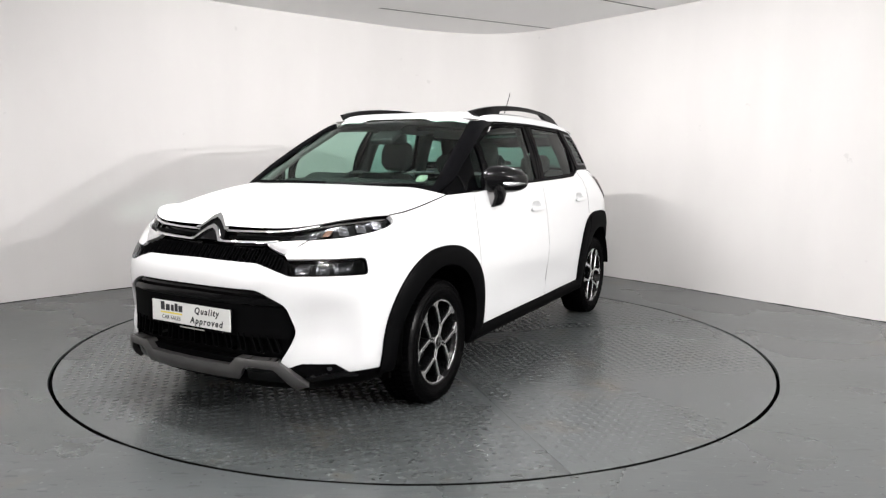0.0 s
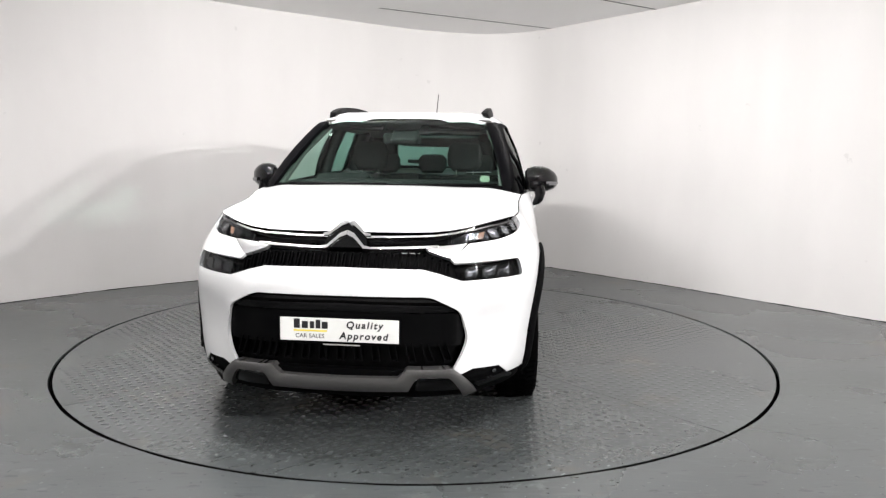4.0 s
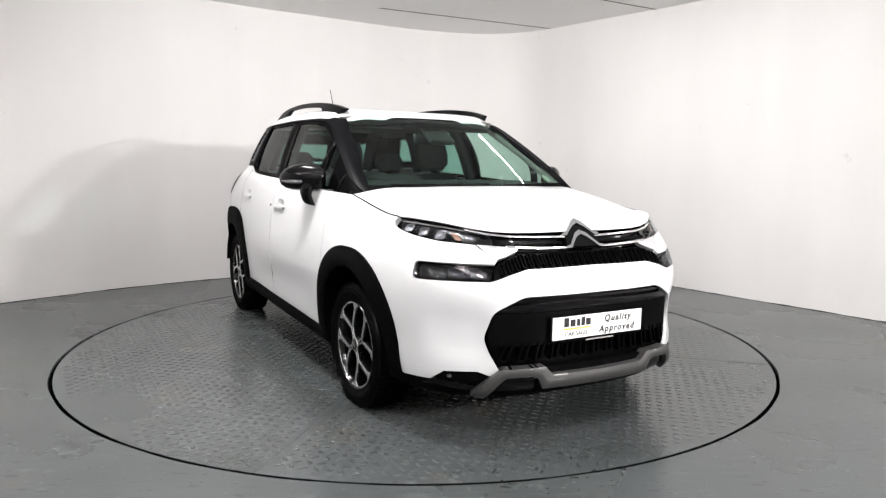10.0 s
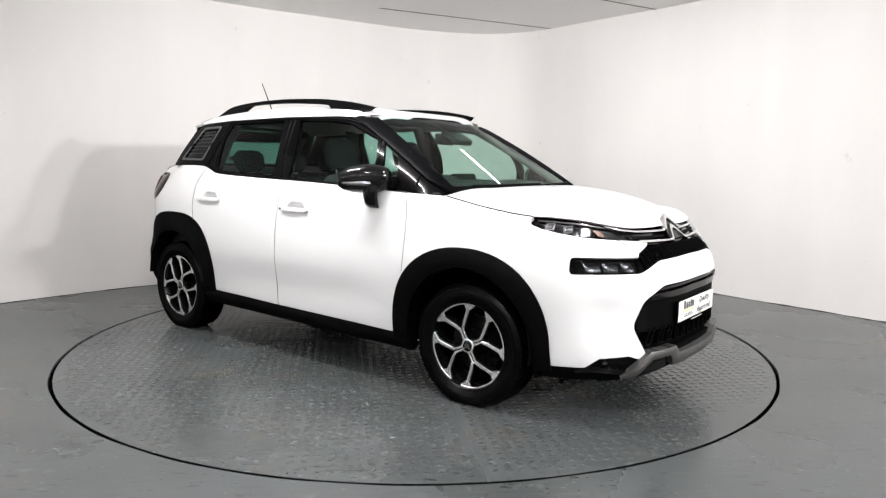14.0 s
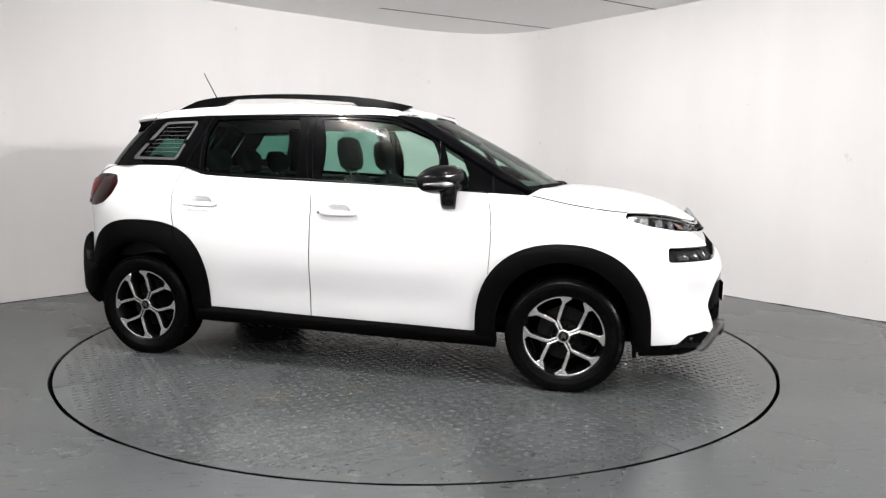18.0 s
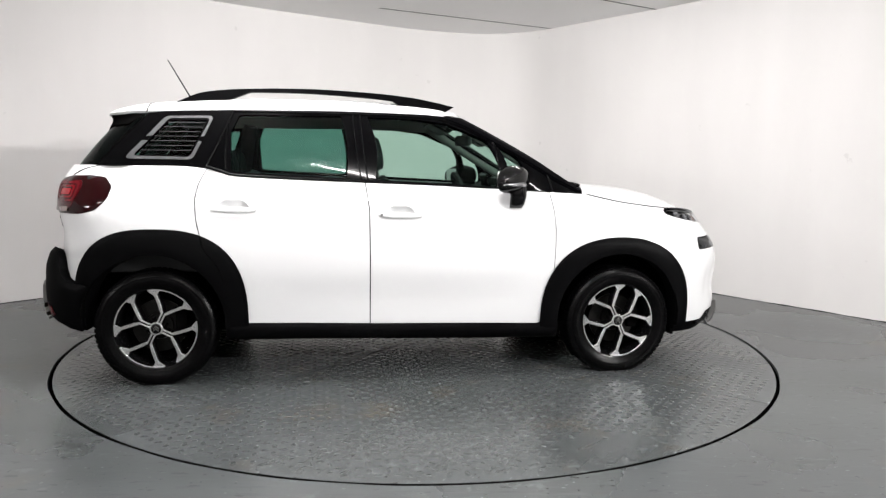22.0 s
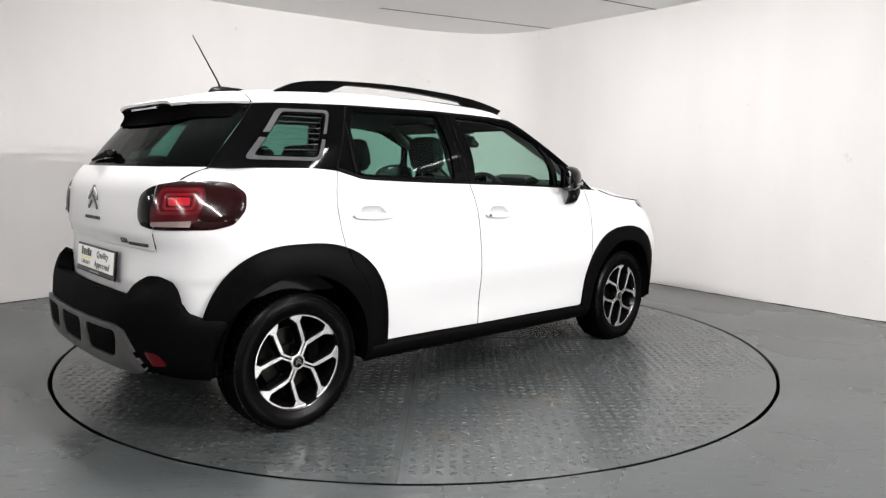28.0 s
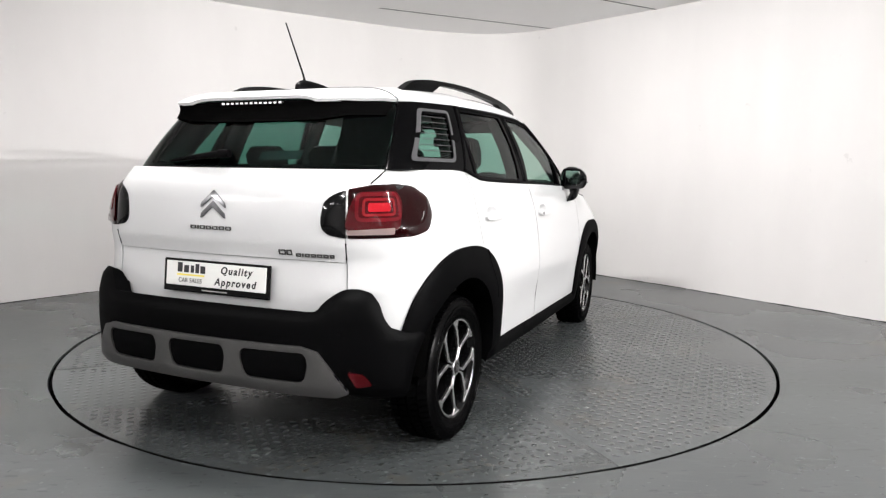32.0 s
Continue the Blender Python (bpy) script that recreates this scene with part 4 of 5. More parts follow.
for left in (False, True):
    dark_gap(DOOR_F, left)
    dark_gap(DOOR_R, left)
    dark_gap([(-0.18, 1.10), (-0.157, 0.95), (-0.155, 0.7), (-0.155, 0.32)], left)

    # fine dark lines where hood, tailgate and screen meet the body
    sign = -1 if left else 1
    for pts in ([low(*sx(*q)) for q in HOOD_SIDE], [low(*q) for q in (ry(0.584, 0.835), ry(0.588, 0.90))], [low(*q) for q in (sx(-1.735, 1.125), sx(-1.68, 1.155), sx(-1.60, 1.178))],
                [top(*by(y, z)) for y, z in ((0.638, 1.172), (0.624, 1.25), (0.598, 1.36), (0.572, 1.445))]):
        pts = [Vector(q) for q in spline([tuple(q) for q in pts], 4)]
        tube("seam", [(q.x, q.y * sign, q.z + 0.0015) for q in pts], 0.0032, TRIM, car, seg=6)

# screens
screen = full([wy(0, 1.05), wy(0.665, 1.05), wy(0.61, 1.25), wy(0.530, 1.466), wy(0.40, 1.488), wy(0.2, 1.500), wy(0, 1.503)])
windscreen = panel("windscreen", screen, top, GLASS, car, off=-0.003, thick=0.004, label="green-tinted laminated windscreen")
frit = full([wy(0, 1.502), wy(0.2, 1.499), wy(0.40, 1.487), wy(0.529, 1.465), wy(0.540, 1.436), wy(0.30, 1.458), wy(0.12, 1.462), wy(0.10, 1.43), wy(0, 1.425)])
panel("shade_band", frit, top, TRIM, windscreen, off=-0.009, thick=0.003)
panel("cowl", full([wy(0, 1.02), wy(0.68, 1.02), wy(0.655, 1.088), wy(0.3, 1.092), wy(0, 1.092)]), top, TRIM, car, off=0.002, thick=0.02)
rear_half = end_fix([by(0, 1.17), by(0.637, 1.17), by(0.623, 1.25), by(0.597, 1.36), by(0.567, 1.45), by(0.557, 1.47), by(0, 1.50)], TOP_END)
rear_screen = panel("rear_screen", full_rear(rear_half, TOP_END), top, SCREEN, car, off=-0.002, thick=0.004, label="dark tinted heated glass")
panel("screen_edge", full_rear(end_fix([by(0, 1.165), by(0.634, 1.165), by(0.626, 1.195), by(0.40, 1.200), by(0, 1.200)], TOP_END), TOP_END), top, TRIM, rear_screen, off=-0.007, thick=0.003)
for left in (False, True):
    panel("screen_border", [by(0.634, 1.20), by(0.622, 1.25), by(0.596, 1.36), by(0.566, 1.45), by(0.41, 1.45), by(0.44, 1.36), by(0.47, 1.25), by(0.485, 1.20)], top, TRIM, rear_screen, off=-0.007, thick=0.003, left=left)
tube("wiper_arm", [top(*by(0.02, 1.235)) + np.array((-0.035, 0, 0.004)), top(*by(-0.15, 1.225)) + np.array((-0.022, 0, 0)), top(*by(-0.31, 1.205)) + np.array((-0.012, 0, 0))], [0.016, 0.012, 0.006], TRIM, rear_screen, "black rear wiper")
part("wiper_hub", box(-1.795, 0.015, 1.236, 0.05, 0.05, 0.035, 0.012), TRIM, rear_screen)
panel("label", [by(0.33, 1.222), by(0.14, 1.215), by(0.14, 1.25), by(0.33, 1.258)], top, GREYMARK, rear_screen, off=-0.008, thick=0.001, label="small pale sticker inside the glass")
# front wipers and the stickers in the windscreen
for ya, yb in ((0.10, 0.62), (-0.55, 0.02)):
    a, m, b = (Vector(top(*wy(y, z))) + Vector((0.012, 0, 0.012)) for y, z in ((-ya, 1.075), (-(ya + yb) / 2, 1.082), (-yb, 1.085)))
    w = tube("wiper_arm", [a, m, b], [0.011, 0.008, 0.005], TRIM, windscreen, "black wiper")
panel("tax_disc", rounded([wy(-0.525, 1.116), wy(-0.580, 1.116), wy(-0.574, 1.152), wy(-0.522, 1.152)], 0.02), top, STICKER, windscreen, off=-0.009, thick=0.001, label="pale green paper disc")
panel("label", [wy(-0.44, 1.166), wy(-0.585, 1.168), wy(-0.583, 1.174), wy(-0.44, 1.172)], top, GREYMARK, windscreen, off=-0.009, thick=0.001, label="thin white line of lettering")

# black lower cladding
sill = [sx(0.93, 0.300), sx(0.4, 0.312), sx(-0.16, 0.322), sx(-0.5, 0.332), sx(-0.93, 0.340), sx(-0.93, 0.245), sx(-0.5, 0.238), sx(0.5, 0.215), sx(0.93, 0.212)]
both("sill_cladding", sill, low, PLASTIC, car, off=0.004, thick=0.05, crown=0.022, step=0.02)


def cladding(c, r0, span, a0, a1, foot):
    outer, within = arch(c, span, 0.0, a0, a1, 30), ring_arch(c, r0, a1, a0, 26)
    return [sx(outer[0][0], foot)] + [sx(*q) for q in outer] + [sx(outer[-1][0], foot), sx(within[0][0], foot)] + [sx(*q) for q in within] + [sx(within[-1][0], foot)]


both("wheel_arch", cladding(ARCH_F, 0.368, SPAN_F, 0, 180, 0.245), low, PLASTIC, car, off=0.012, thick=0.08, crown=0.008, step=0.02)
both("wheel_arch", cladding(ARCH_R, 0.368, SPAN_R, 0, 165, 0.300), low, PLASTIC, car, off=0.012, thick=0.08, crown=0.008, step=0.02)


for sign in (1, -1):
    line = spline([(-1.052, 0.815), (-1.030, 0.745), (-0.990, 0.690), (-0.955, 0.640), (-0.932, 0.570)], 4)
    pts = [Vector(low(*sx(x, z))) for x, z in line]
    tube("arch_joint", [(q.x, (q.y - 0.0185) * sign, q.z) for q in pts], 0.003, DARK, car, seg=6)


def liner(c, a0, a1, side):
    loops = []
    for a in np.linspace(a0, a1, 28):
        p = (c[0] + 0.374 * math.cos(radians(a)), c[1] + 0.374 * math.sin(radians(a)))
        loops.append([(p[0], side * 0.845, p[1]), (p[0], side * 0.52, p[1])])
    n = len(loops)
    verts, faces = rings(loops, close_u=False)
    k = len(verts)
    verts = list(verts) + [(c[0], side * 0.52, c[1])]
    faces += [(2 * i + 1, 2 * i + 3, k) for i in range(n - 1)]
    return part("wheel_liner", (verts, faces), DARK, car)


for side in (-1, 1):
    liner(ARCH_F, -10, 178, side)
    liner(ARCH_R, -2, 176, side)
lip = full([fy(0, 0.335), fy(0.47, 0.335), fy(0.56, 0.334), sx(1.936, 0.326), sx(1.88, 0.284), sx(1.69, 0.282), sx(1.69, 0.205), sx(1.90, 0.195), fy(0.60, 0.185), fy(0, 0.185)])
valance = panel("front_valance", lip, low, PLASTIC, car, off=-0.006, thick=0.05)
HORN = [(4.790, 0.648), (4.757, 0.650), (4.733, 0.684), (4.699, 0.714), (4.665, 0.733), (4.616, 0.734), (4.573, 0.718), (4.547, 0.677), (4.530, 0.617), (4.505, 0.579), (4.439, 0.553)]
bump_half = end_fix([ry(0, 0.652), ry(0.40, 0.650)] + HORN + [sx(-1.640, 0.548), sx(-1.618, 0.535), sx(-1.655, 0.450), sx(-1.671, 0.345), sx(-1.667, 0.288), sx(-1.75, 0.302), ry(0.60, 0.325), ry(0.5, 0.318), ry(0, 0.315)], LOW_END)
rear_bumper = panel("rear_bumper", rounded(full_rear(bump_half, LOW_END), 0.014), bump, PLASTIC, car, off=0.0, thick=0.07, crown=0.014, step=0.025)

# dark inner body behind the skin
inner = full([fy(0, 0.20), sx(1.72, 0.20)] + [sx(x, z) for x, z in ring_arch(ARCH_F, 0.40, 0, 180, 12)] + [sx(0.84, 0.21), sx(-0.85, 0.23)] + [sx(x, z) for x, z in ring_arch(ARCH_R, 0.40, 0, 180, 12)] +
             [sx(-1.72, 0.33), (LOW_END, 0.34), (LOW_END, 1.15), sx(-1.2, 1.15), sx(-0.8, 1.09), sx(0.6, 1.03), sx(1.1, 1.0), sx(1.7, 0.94), fy(0.6, 0.85), fy(0, 0.80)])
panel("inner_shell", inner, low, DARK, car, off=-0.065, thick=0.01, step=0.06)
part("underbody", box(0.2, 0, 0.25, 3.4, 1.04, 0.06, 0.02), DARK, car)
part("splash_guard", box(1.665, 0, 0.34, 0.02, 1.56, 0.28, 0.006), DARK, car)
part("side_floor", box(-0.02, 0, 0.25, 1.72, 1.58, 0.05, 0.02), DARK, car)
# ---- the car's face ----
band_half = [fy(*q) for q in HOOD_FRONT] + LAMP_END + [fy(*q) for q in BAND_LOW[::-1]]
band = panel("lamp_band", full(band_half), low, GLOSS, car, off=-0.034, thick=0.004, label="gloss black band between the headlamps")
for left in (False, True):
    lamp_edge = [fy(0.44, 0.908), fy(0.524, 0.921), fy(0.617, 0.943), sx(1.700, 0.956), sx(1.615, 0.957), sx(1.604, 0.945), sx(1.622, 0.928), sx(1.720, 0.905), sx(1.842, 0.878), fy(0.53, 0.865), fy(0.44, 0.859)]
    lamp = panel("headlamp", rounded(lamp_edge, 0.010), low, LENS, car, off=0.0, thick=0.004, step=0.02, left=left, label="clear headlamp with three light modules")
    panel("lamp_bed", shrunk(rounded(lamp_edge, 0.010), 0.006), low, BOWL, lamp, off=-0.024, thick=0.004, step=0.02, crown=-0.006, left=left)
    for x, z in ((1.689, 0.928), (1.766, 0.916), (1.829, 0.904)):
        u = sx(x, z)[0]
        ring = rounded([(u - 0.026, z - 0.017), (u + 0.028, z - 0.021), (u + 0.026, z + 0.012), (u - 0.028, z + 0.018)], 0.010)
        hole = shrunk(ring, 0.0060)
        panel("light_module", ring, low, LAMPRING, lamp, off=-0.010, thick=0.014, step=0.008, holes=[hole], left=left)
        panel("module_bowl", hole, low, DARKCHROME, lamp, off=-0.012, thick=0.003, step=0.006, crown=-0.016, left=left)
    panel("lamp_crystal", rounded([fy(0.510, 0.872), fy(0.570, 0.878), fy(0.580, 0.910), fy(0.520, 0.898)], 0.010), low, DARKCHROME, lamp, off=-0.016, thick=0.004, step=0.008, crown=-0.010, left=left)
    panel("indicator", rounded([fy(0.566, 0.882), fy(0.592, 0.884), fy(0.598, 0.912), fy(0.572, 0.906)], 0.008), low, AMBER, lamp, off=-0.012, thick=0.004, step=0.008, crown=0.006, left=left, label="amber indicator")
    for k in range(4):
        y = 0.515 + 0.015 * k
        panel("crystal_rib", [fy(y, 0.876 + 0.1 * (y - 0.51)), fy(y + 0.006, 0.876 + 0.1 * (y - 0.51)), fy(y + 0.010, 0.898 + 0.1 * (y - 0.51)), fy(y + 0.004, 0.898 + 0.1 * (y - 0.51))], low, DARKCHROME, lamp, off=-0.010, thick=0.006, step=0.02, left=left)
    panel("light_blade", [fy(0.50, 0.913), fy(0.617, 0.938), sx(1.70, 0.951), sx(1.63, 0.953), sx(1.63, 0.949), sx(1.70, 0.946), fy(0.617, 0.932), fy(0.50, 0.907)], low, SATIN, lamp, off=-0.010, thick=0.004, step=0.02, left=left)
    # chrome lines that run into the double chevron
    sg = -1 if left else 1
    up = [(0.545, 0.925), (0.47, 0.908), (0.38, 0.897), (0.25, 0.892), (0.085, 0.889)]
    up2 = [(0.085, 0.881), (0.25, 0.884), (0.38, 0.889), (0.47, 0.900), (0.545, 0.918)]
    panel("chrome_line", [fy(*q) for q in up + up2], low, CHROME, band, off=0.002, thick=0.014, step=0.004, crown=0.014, left=left, label="chrome trim line")
    dn = [(0.40, 0.855), (0.31, 0.850), (0.095, 0.843), (0.095, 0.835), (0.31, 0.840), (0.40, 0.845)]
    panel("chrome_line", [fy(*q) for q in dn], low, CHROME, band, off=0.003, thick=0.016, step=0.004, crown=0.014, left=left, label="chrome trim line")
    wedge = [(0.522, 0.861), (0.345, 0.846), (0.362, 0.832), (0.42, 0.812), (0.458, 0.801)]
    panel("chrome_wedge", rounded([fy(*q) for q in wedge], 0.004), low, SPECKLE, band, off=0.001, thick=0.02, step=0.010, crown=0.006, left=left, label="speckled silver trim wedge")
    for z0, z1, o in ((0.872, 0.862, -0.012),):
        panel("dark_blade", [fy(0.44, z0 + 0.006), fy(0.10, z0), fy(0.10, z1), fy(0.44, z1 + 0.004)], low, TRIM, band, off=o, thick=0.012, step=0.02, left=left)
    for name, tip, foot, w, mat in (("chevron", 0.953, 0.898, 0.020, CHROME), ("chevron", 0.905, 0.846, 0.020, CHROME)):
        arm = [(0.0005, tip), (0.030, tip - 0.012), (0.082, foot - 0.002), (0.105, foot - 0.006), (0.105, foot - 0.015), (0.080, foot - 0.014), (0.030, tip - 0.030), (0.0005, tip - 0.018)]
        panel(name, [fy(*q) for q in arm], low, mat, band, off=0.014, thick=0.022, step=0.012, left=left, crown=0.004, label="chrome chevron badge arm")
    # lower lamps
    fog = panel("lower_lamp", shrunk(fog_r, 0.002), low, SMOKE, car, off=0.001, thick=0.003, step=0.02, left=left, label="smoked lower lamp")
    panel("lamp_bowl", fog_r, low, GLOSS, fog, off=-0.034, thick=0.003, step=0.02, left=left)
    for y in (0.555, 0.630, 0.695):
        panel("reflector", rounded([fy(y - 0.030, 0.724), fy(y + 0.024, 0.727), fy(y + 0.024, 0.770), fy(y - 0.030, 0.766)], 0.014), low, LAMPRING, fog, off=-0.016, thick=0.014, crown=-0.016, step=0.01, left=left)

panel("badge_backing", full([fy(0, 0.950), fy(0.030, 0.934), fy(0.082, 0.893), fy(0.098, 0.84), fy(0, 0.84)]), low, GLOSS, car, off=0.005, thick=0.02, step=0.02)

# upper grille
ug = panel("upper_grille", up_grille, low, TRIM, car, off=-0.022, thick=0.004, step=0.03)
for k in range(-13, 14):
    y = 0.0345 * k
    zt = np.interp(abs(y), [0, 0.345, 0.41, 0.474], [0.826, 0.826, 0.806, 0.778])
    zb = np.interp(abs(y), [0, 0.345, 0.41, 0.49], [0.770, 0.766, 0.750, 0.724])
    bar = rounded([fy(y - 0.009, zb), fy(y + 0.009, zb), fy(y + 0.009, zt), fy(y - 0.009, zt)], 0.007)
    panel("grille_bar", bar, low, PLASTIC, ug, off=-0.004, thick=0.018, step=0.02, holes=[shrunk(bar, 0.0045)])

# lower grille, its shelves and bars
lg = panel("lower_grille", low_hole, low, TRIM, car, off=-0.045, thick=0.004, step=0.04)
panel("grille_shelf", full([fy(0, 0.618), fy(0.43, 0.612), fy(0.47, 0.600), fy(0.50, 0.585), fy(0.44, 0.582), fy(0, 0.585)]), low, GLOSS, lg, off=-0.010, thick=0.03, step=0.03)
panel("plate_backing", full([fy(0, 0.580), fy(0.44, 0.577), fy(0.505, 0.572), fy(0.528, 0.48), fy(0.518, 0.435), fy(0, 0.435)]), low, TRIM, lg, off=-0.014, thick=0.03, step=0.03)
panel("grille_shelf", full([fy(0, 0.640), fy(0.37, 0.640), fy(0.42, 0.626), fy(0, 0.630)]), low, GLOSS, lg, off=-0.016, thick=0.02, step=0.03)
for k in range(-6, 7):
    y = 0.0735 * k
    lean = 0.004 * k
    u = [(y - 0.018 - lean * 0.2, 0.452), (y - 0.018 + lean, 0.366), (y + 0.018 + lean, 0.366), (y + 0.018 - lean * 0.2, 0.452), (y + 0.011 - lean * 0.2, 0.452), (y + 0.011 + lean, 0.374), (y - 0.011 + lean, 0.374), (y - 0.011 - lean * 0.2, 0.452)]
    panel("grille_loop", rounded([fy(*q) for q in u], 0.004), low, PLASTIC, lg, off=-0.008, thick=0.03, step=0.03)

# grey skid plate
SKID = [(0.0, 0.306), (0.250, 0.310), (0.272, 0.330), (0.290, 0.349), (0.470, 0.345), (0.505, 0.315), (0.566, 0.232), (0.512, 0.216), (0.472, 0.290), (0.455, 0.306), (0.345, 0.312), (0.322, 0.302), (0.292, 0.256), (0.0, 0.252)]
skid = panel("skid_plate", full([fy(*q) for q in SKID]), low, SATIN, car, off=0.024, thick=0.05, crown=0.008, step=0.012, label="satin grey front skid plate")
for left in (False, True):
    panel("duct", rounded([fy(0.33, 0.300), fy(0.465, 0.298), fy(0.52, 0.245), fy(0.50, 0.235), fy(0.32, 0.240)], 0.01), low, GLOSS, skid, off=0.002, thick=0.02, step=0.02, left=left, label="gloss black corner duct")
    panel("sensor", rounded([fy(0.650 + 0.009 * math.cos(a), 0.300 + 0.009 * math.sin(a)) for a in np.linspace(0, 2 * math.pi, 10, endpoint=False)], 0), low, DARKCHROME, valance, off=0.002, thick=0.006, step=0.02, left=left)
    panel("cheek_blade", [fy(0.56, 0.262), sx(1.90, 0.285), sx(1.84, 0.262), sx(1.84, 0.250), sx(1.90, 0.258), fy(0.58, 0.240)], low, GLOSS, valance, off=0.006, thick=0.02, step=0.02, left=left)


# ---- dealer plates ----
def dealer_plate(m, frame_wide):
    """A white dealer plate in its black frame; local x to the reader's right, z up, y towards the car."""
    plate = part("plate", box(0, 0, 0, 0.512, 0.006, 0.100, 0.002), PLATE, car, "white dealer plate with black lettering")
    plate.matrix_local = m
    if frame_wide:
        f = part("plate_frame", box(0, 0.006, -0.008, 0.545, 0.010, 0.136, 0.004), GLOSS, plate)
        part("frame_line", box(0.0, -0.0002, -0.0635, 0.13, 0.002, 0.005), LINER, plate)
    else:
        f = part("plate_frame", box(0, 0.006, -0.002, 0.524, 0.010, 0.110, 0.003), GLOSS, plate)
        part("frame_line", box(0.01, -0.001, -0.063, 0.16, 0.003, 0.005), LINER, plate)
    face = Matrix.Translation((0, -0.0034, 0)) @ Matrix.Rotation(radians(90), 4, "X")
    # the owner's mark is left as a plain dark bar over a yellow line
    for k, (x, w, h) in enumerate(((-0.182, 0.026, 0.040), (-0.147, 0.026, 0.030), (-0.116, 0.018, 0.030), (-0.090, 0.020, 0.038), (-0.061, 0.026, 0.030))):
        part("mark", box(x, -0.0036, 0.005 + h / 2, w, 0.001, h, 0.0004), INK, plate)
    part("mark_line", box(-0.124, -0.0036, -0.005, 0.145, 0.001, 0.007), YELLOW, plate)
    writing("lettering", "CAR SALES", 0.026, face @ Matrix.Translation((-0.126, -0.036, 0)), INK, plate)
    writing("lettering", "Quality", 0.041, face @ Matrix.Translation((0.108, 0.011, 0)), INK, plate, shear=0.2, spacing=1.28, bold=0.0012)
    writing("lettering", "Approved", 0.041, face @ Matrix.Translation((0.105, -0.036, 0)), INK, plate, shear=0.2, spacing=1.28, bold=0.0012)
    return plate


dealer_plate(Matrix.Translation((2.150, 0, 0.503)) @ Matrix.Rotation(radians(90), 4, "Z"), False)
dealer_plate(Matrix.Translation((-1.892, -0.004, 0.742)) @ Matrix.Rotation(radians(-90), 4, "Z") @ Matrix.Rotation(radians(-6), 4, "X"), True)
# ---- the car's tail ----
TAIL = [ry(0.490, 0.990), ry(0.500, 1.055), ry(0.535, 1.085), ry(0.585, 1.105), sx(-1.733, 1.120), sx(-1.63, 1.122), sx(-1.545, 1.112), sx(-1.505, 1.070), sx(-1.525, 1.002), sx(-1.585, 0.943), sx(-1.660, 0.924), ry(0.640, 0.920), ry(0.585, 0.921), ry(0.520, 0.932), ry(0.495, 0.955)]
SPLIT = ry(0.588, 1.0)[0]
TAIL = rounded(TAIL, 0.02)
tail_in = [q for q in TAIL if q[0] > SPLIT]
tail_out = [q for q in TAIL if q[0] <= SPLIT]
for left in (False, True):
    tl = panel("tail_lamp", tail_out, low, RED_DARK, car, off=0.004, thick=0.03, crown=0.009, step=0.014, left=left, label="dark red tail lamp with bright rings")
    panel("lamp_infill", tail_in, low, GLOSS, tailgate, off=0.004, thick=0.03, crown=0.009, step=0.014, left=left, label="gloss black lamp infill on the tailgate")
    uc, zc = sx(-1.748, 1.028)[0], 1.028
    bed = rounded([(4.672, 0.952), (4.664, 1.02), (4.634, 1.090), (4.452, 1.092), (4.434, 1.052), (4.452, 1.000), (4.468, 0.948)], 0.022)
    panel("lamp_bed", bed, low, RED, tl, off=0.0140, thick=0.003, step=0.02, left=left, label="translucent red lamp bed")
    uc, zc = 4.545, 1.034
    for hw, hh, w, mat in ((0.092, 0.052, 0.013, RED_MID), (0.066, 0.033, 0.010, RED_BRIGHT), (0.044, 0.016, 0.022, RED_GLOW)):
        outer = rounded([(uc - hw, zc - hh), (uc + hw, zc - hh), (uc + hw, zc + hh), (uc - hw, zc + hh)], hh * 0.6)
        holes = [shrunk(outer, w)] if w < 0.02 else []
        panel("light_ring", outer, low, mat, tl, off=0.0168, thick=0.003, step=0.012, holes=holes, left=left, label="red light ring")
    panel("reversing_light", rounded([(4.490, 0.934), (4.662, 0.934), (4.664, 0.952), (4.486, 0.958)], 0.006), low, PALE_LENS, tl, off=0.0168, thick=0.003, step=0.02, left=left, label="pale reversing light")
    panel("reflector", rounded([(4.655, 0.428), (4.606, 0.416), (4.576, 0.370), (4.628, 0.366)], 0.012), bump, RED, rear_bumper, off=0.018, thick=0.01, step=0.02, left=left, label="red reflector")

# skid panel with three openings
SK = end_fix([ry(0, 0.520), ry(0.46, 0.522), ry(0.515, 0.505), ry(0.545, 0.460), ry(0.600, 0.354), ry(0.565, 0.338), ry(0.40, 0.345), ry(0.20, 0.346), ry(0.10, 0.346), ry(0, 0.346)], LOW_END)
openings = [rounded([ry(y - 0.128, 0.498), ry(y + 0.128, 0.500), ry(y + 0.140, 0.460), ry(y + 0.122, 0.386), ry(y - 0.122, 0.386), ry(y - 0.140, 0.460)], 0.03) for y in (0.345, 0.0, -0.345)]
rear_skid = panel("rear_skid_plate", full_rear(SK, LOW_END), bump, SATIN, car, off=0.030, thick=0.03, crown=0.004, step=0.02, holes=openings, label="satin grey rear skid plate")
for o in openings:
    panel("skid_infill", shrunk(o, 0.004), bump, PLASTIC, rear_skid, off=0.024, thick=0.01, step=0.03, crown=0.004)

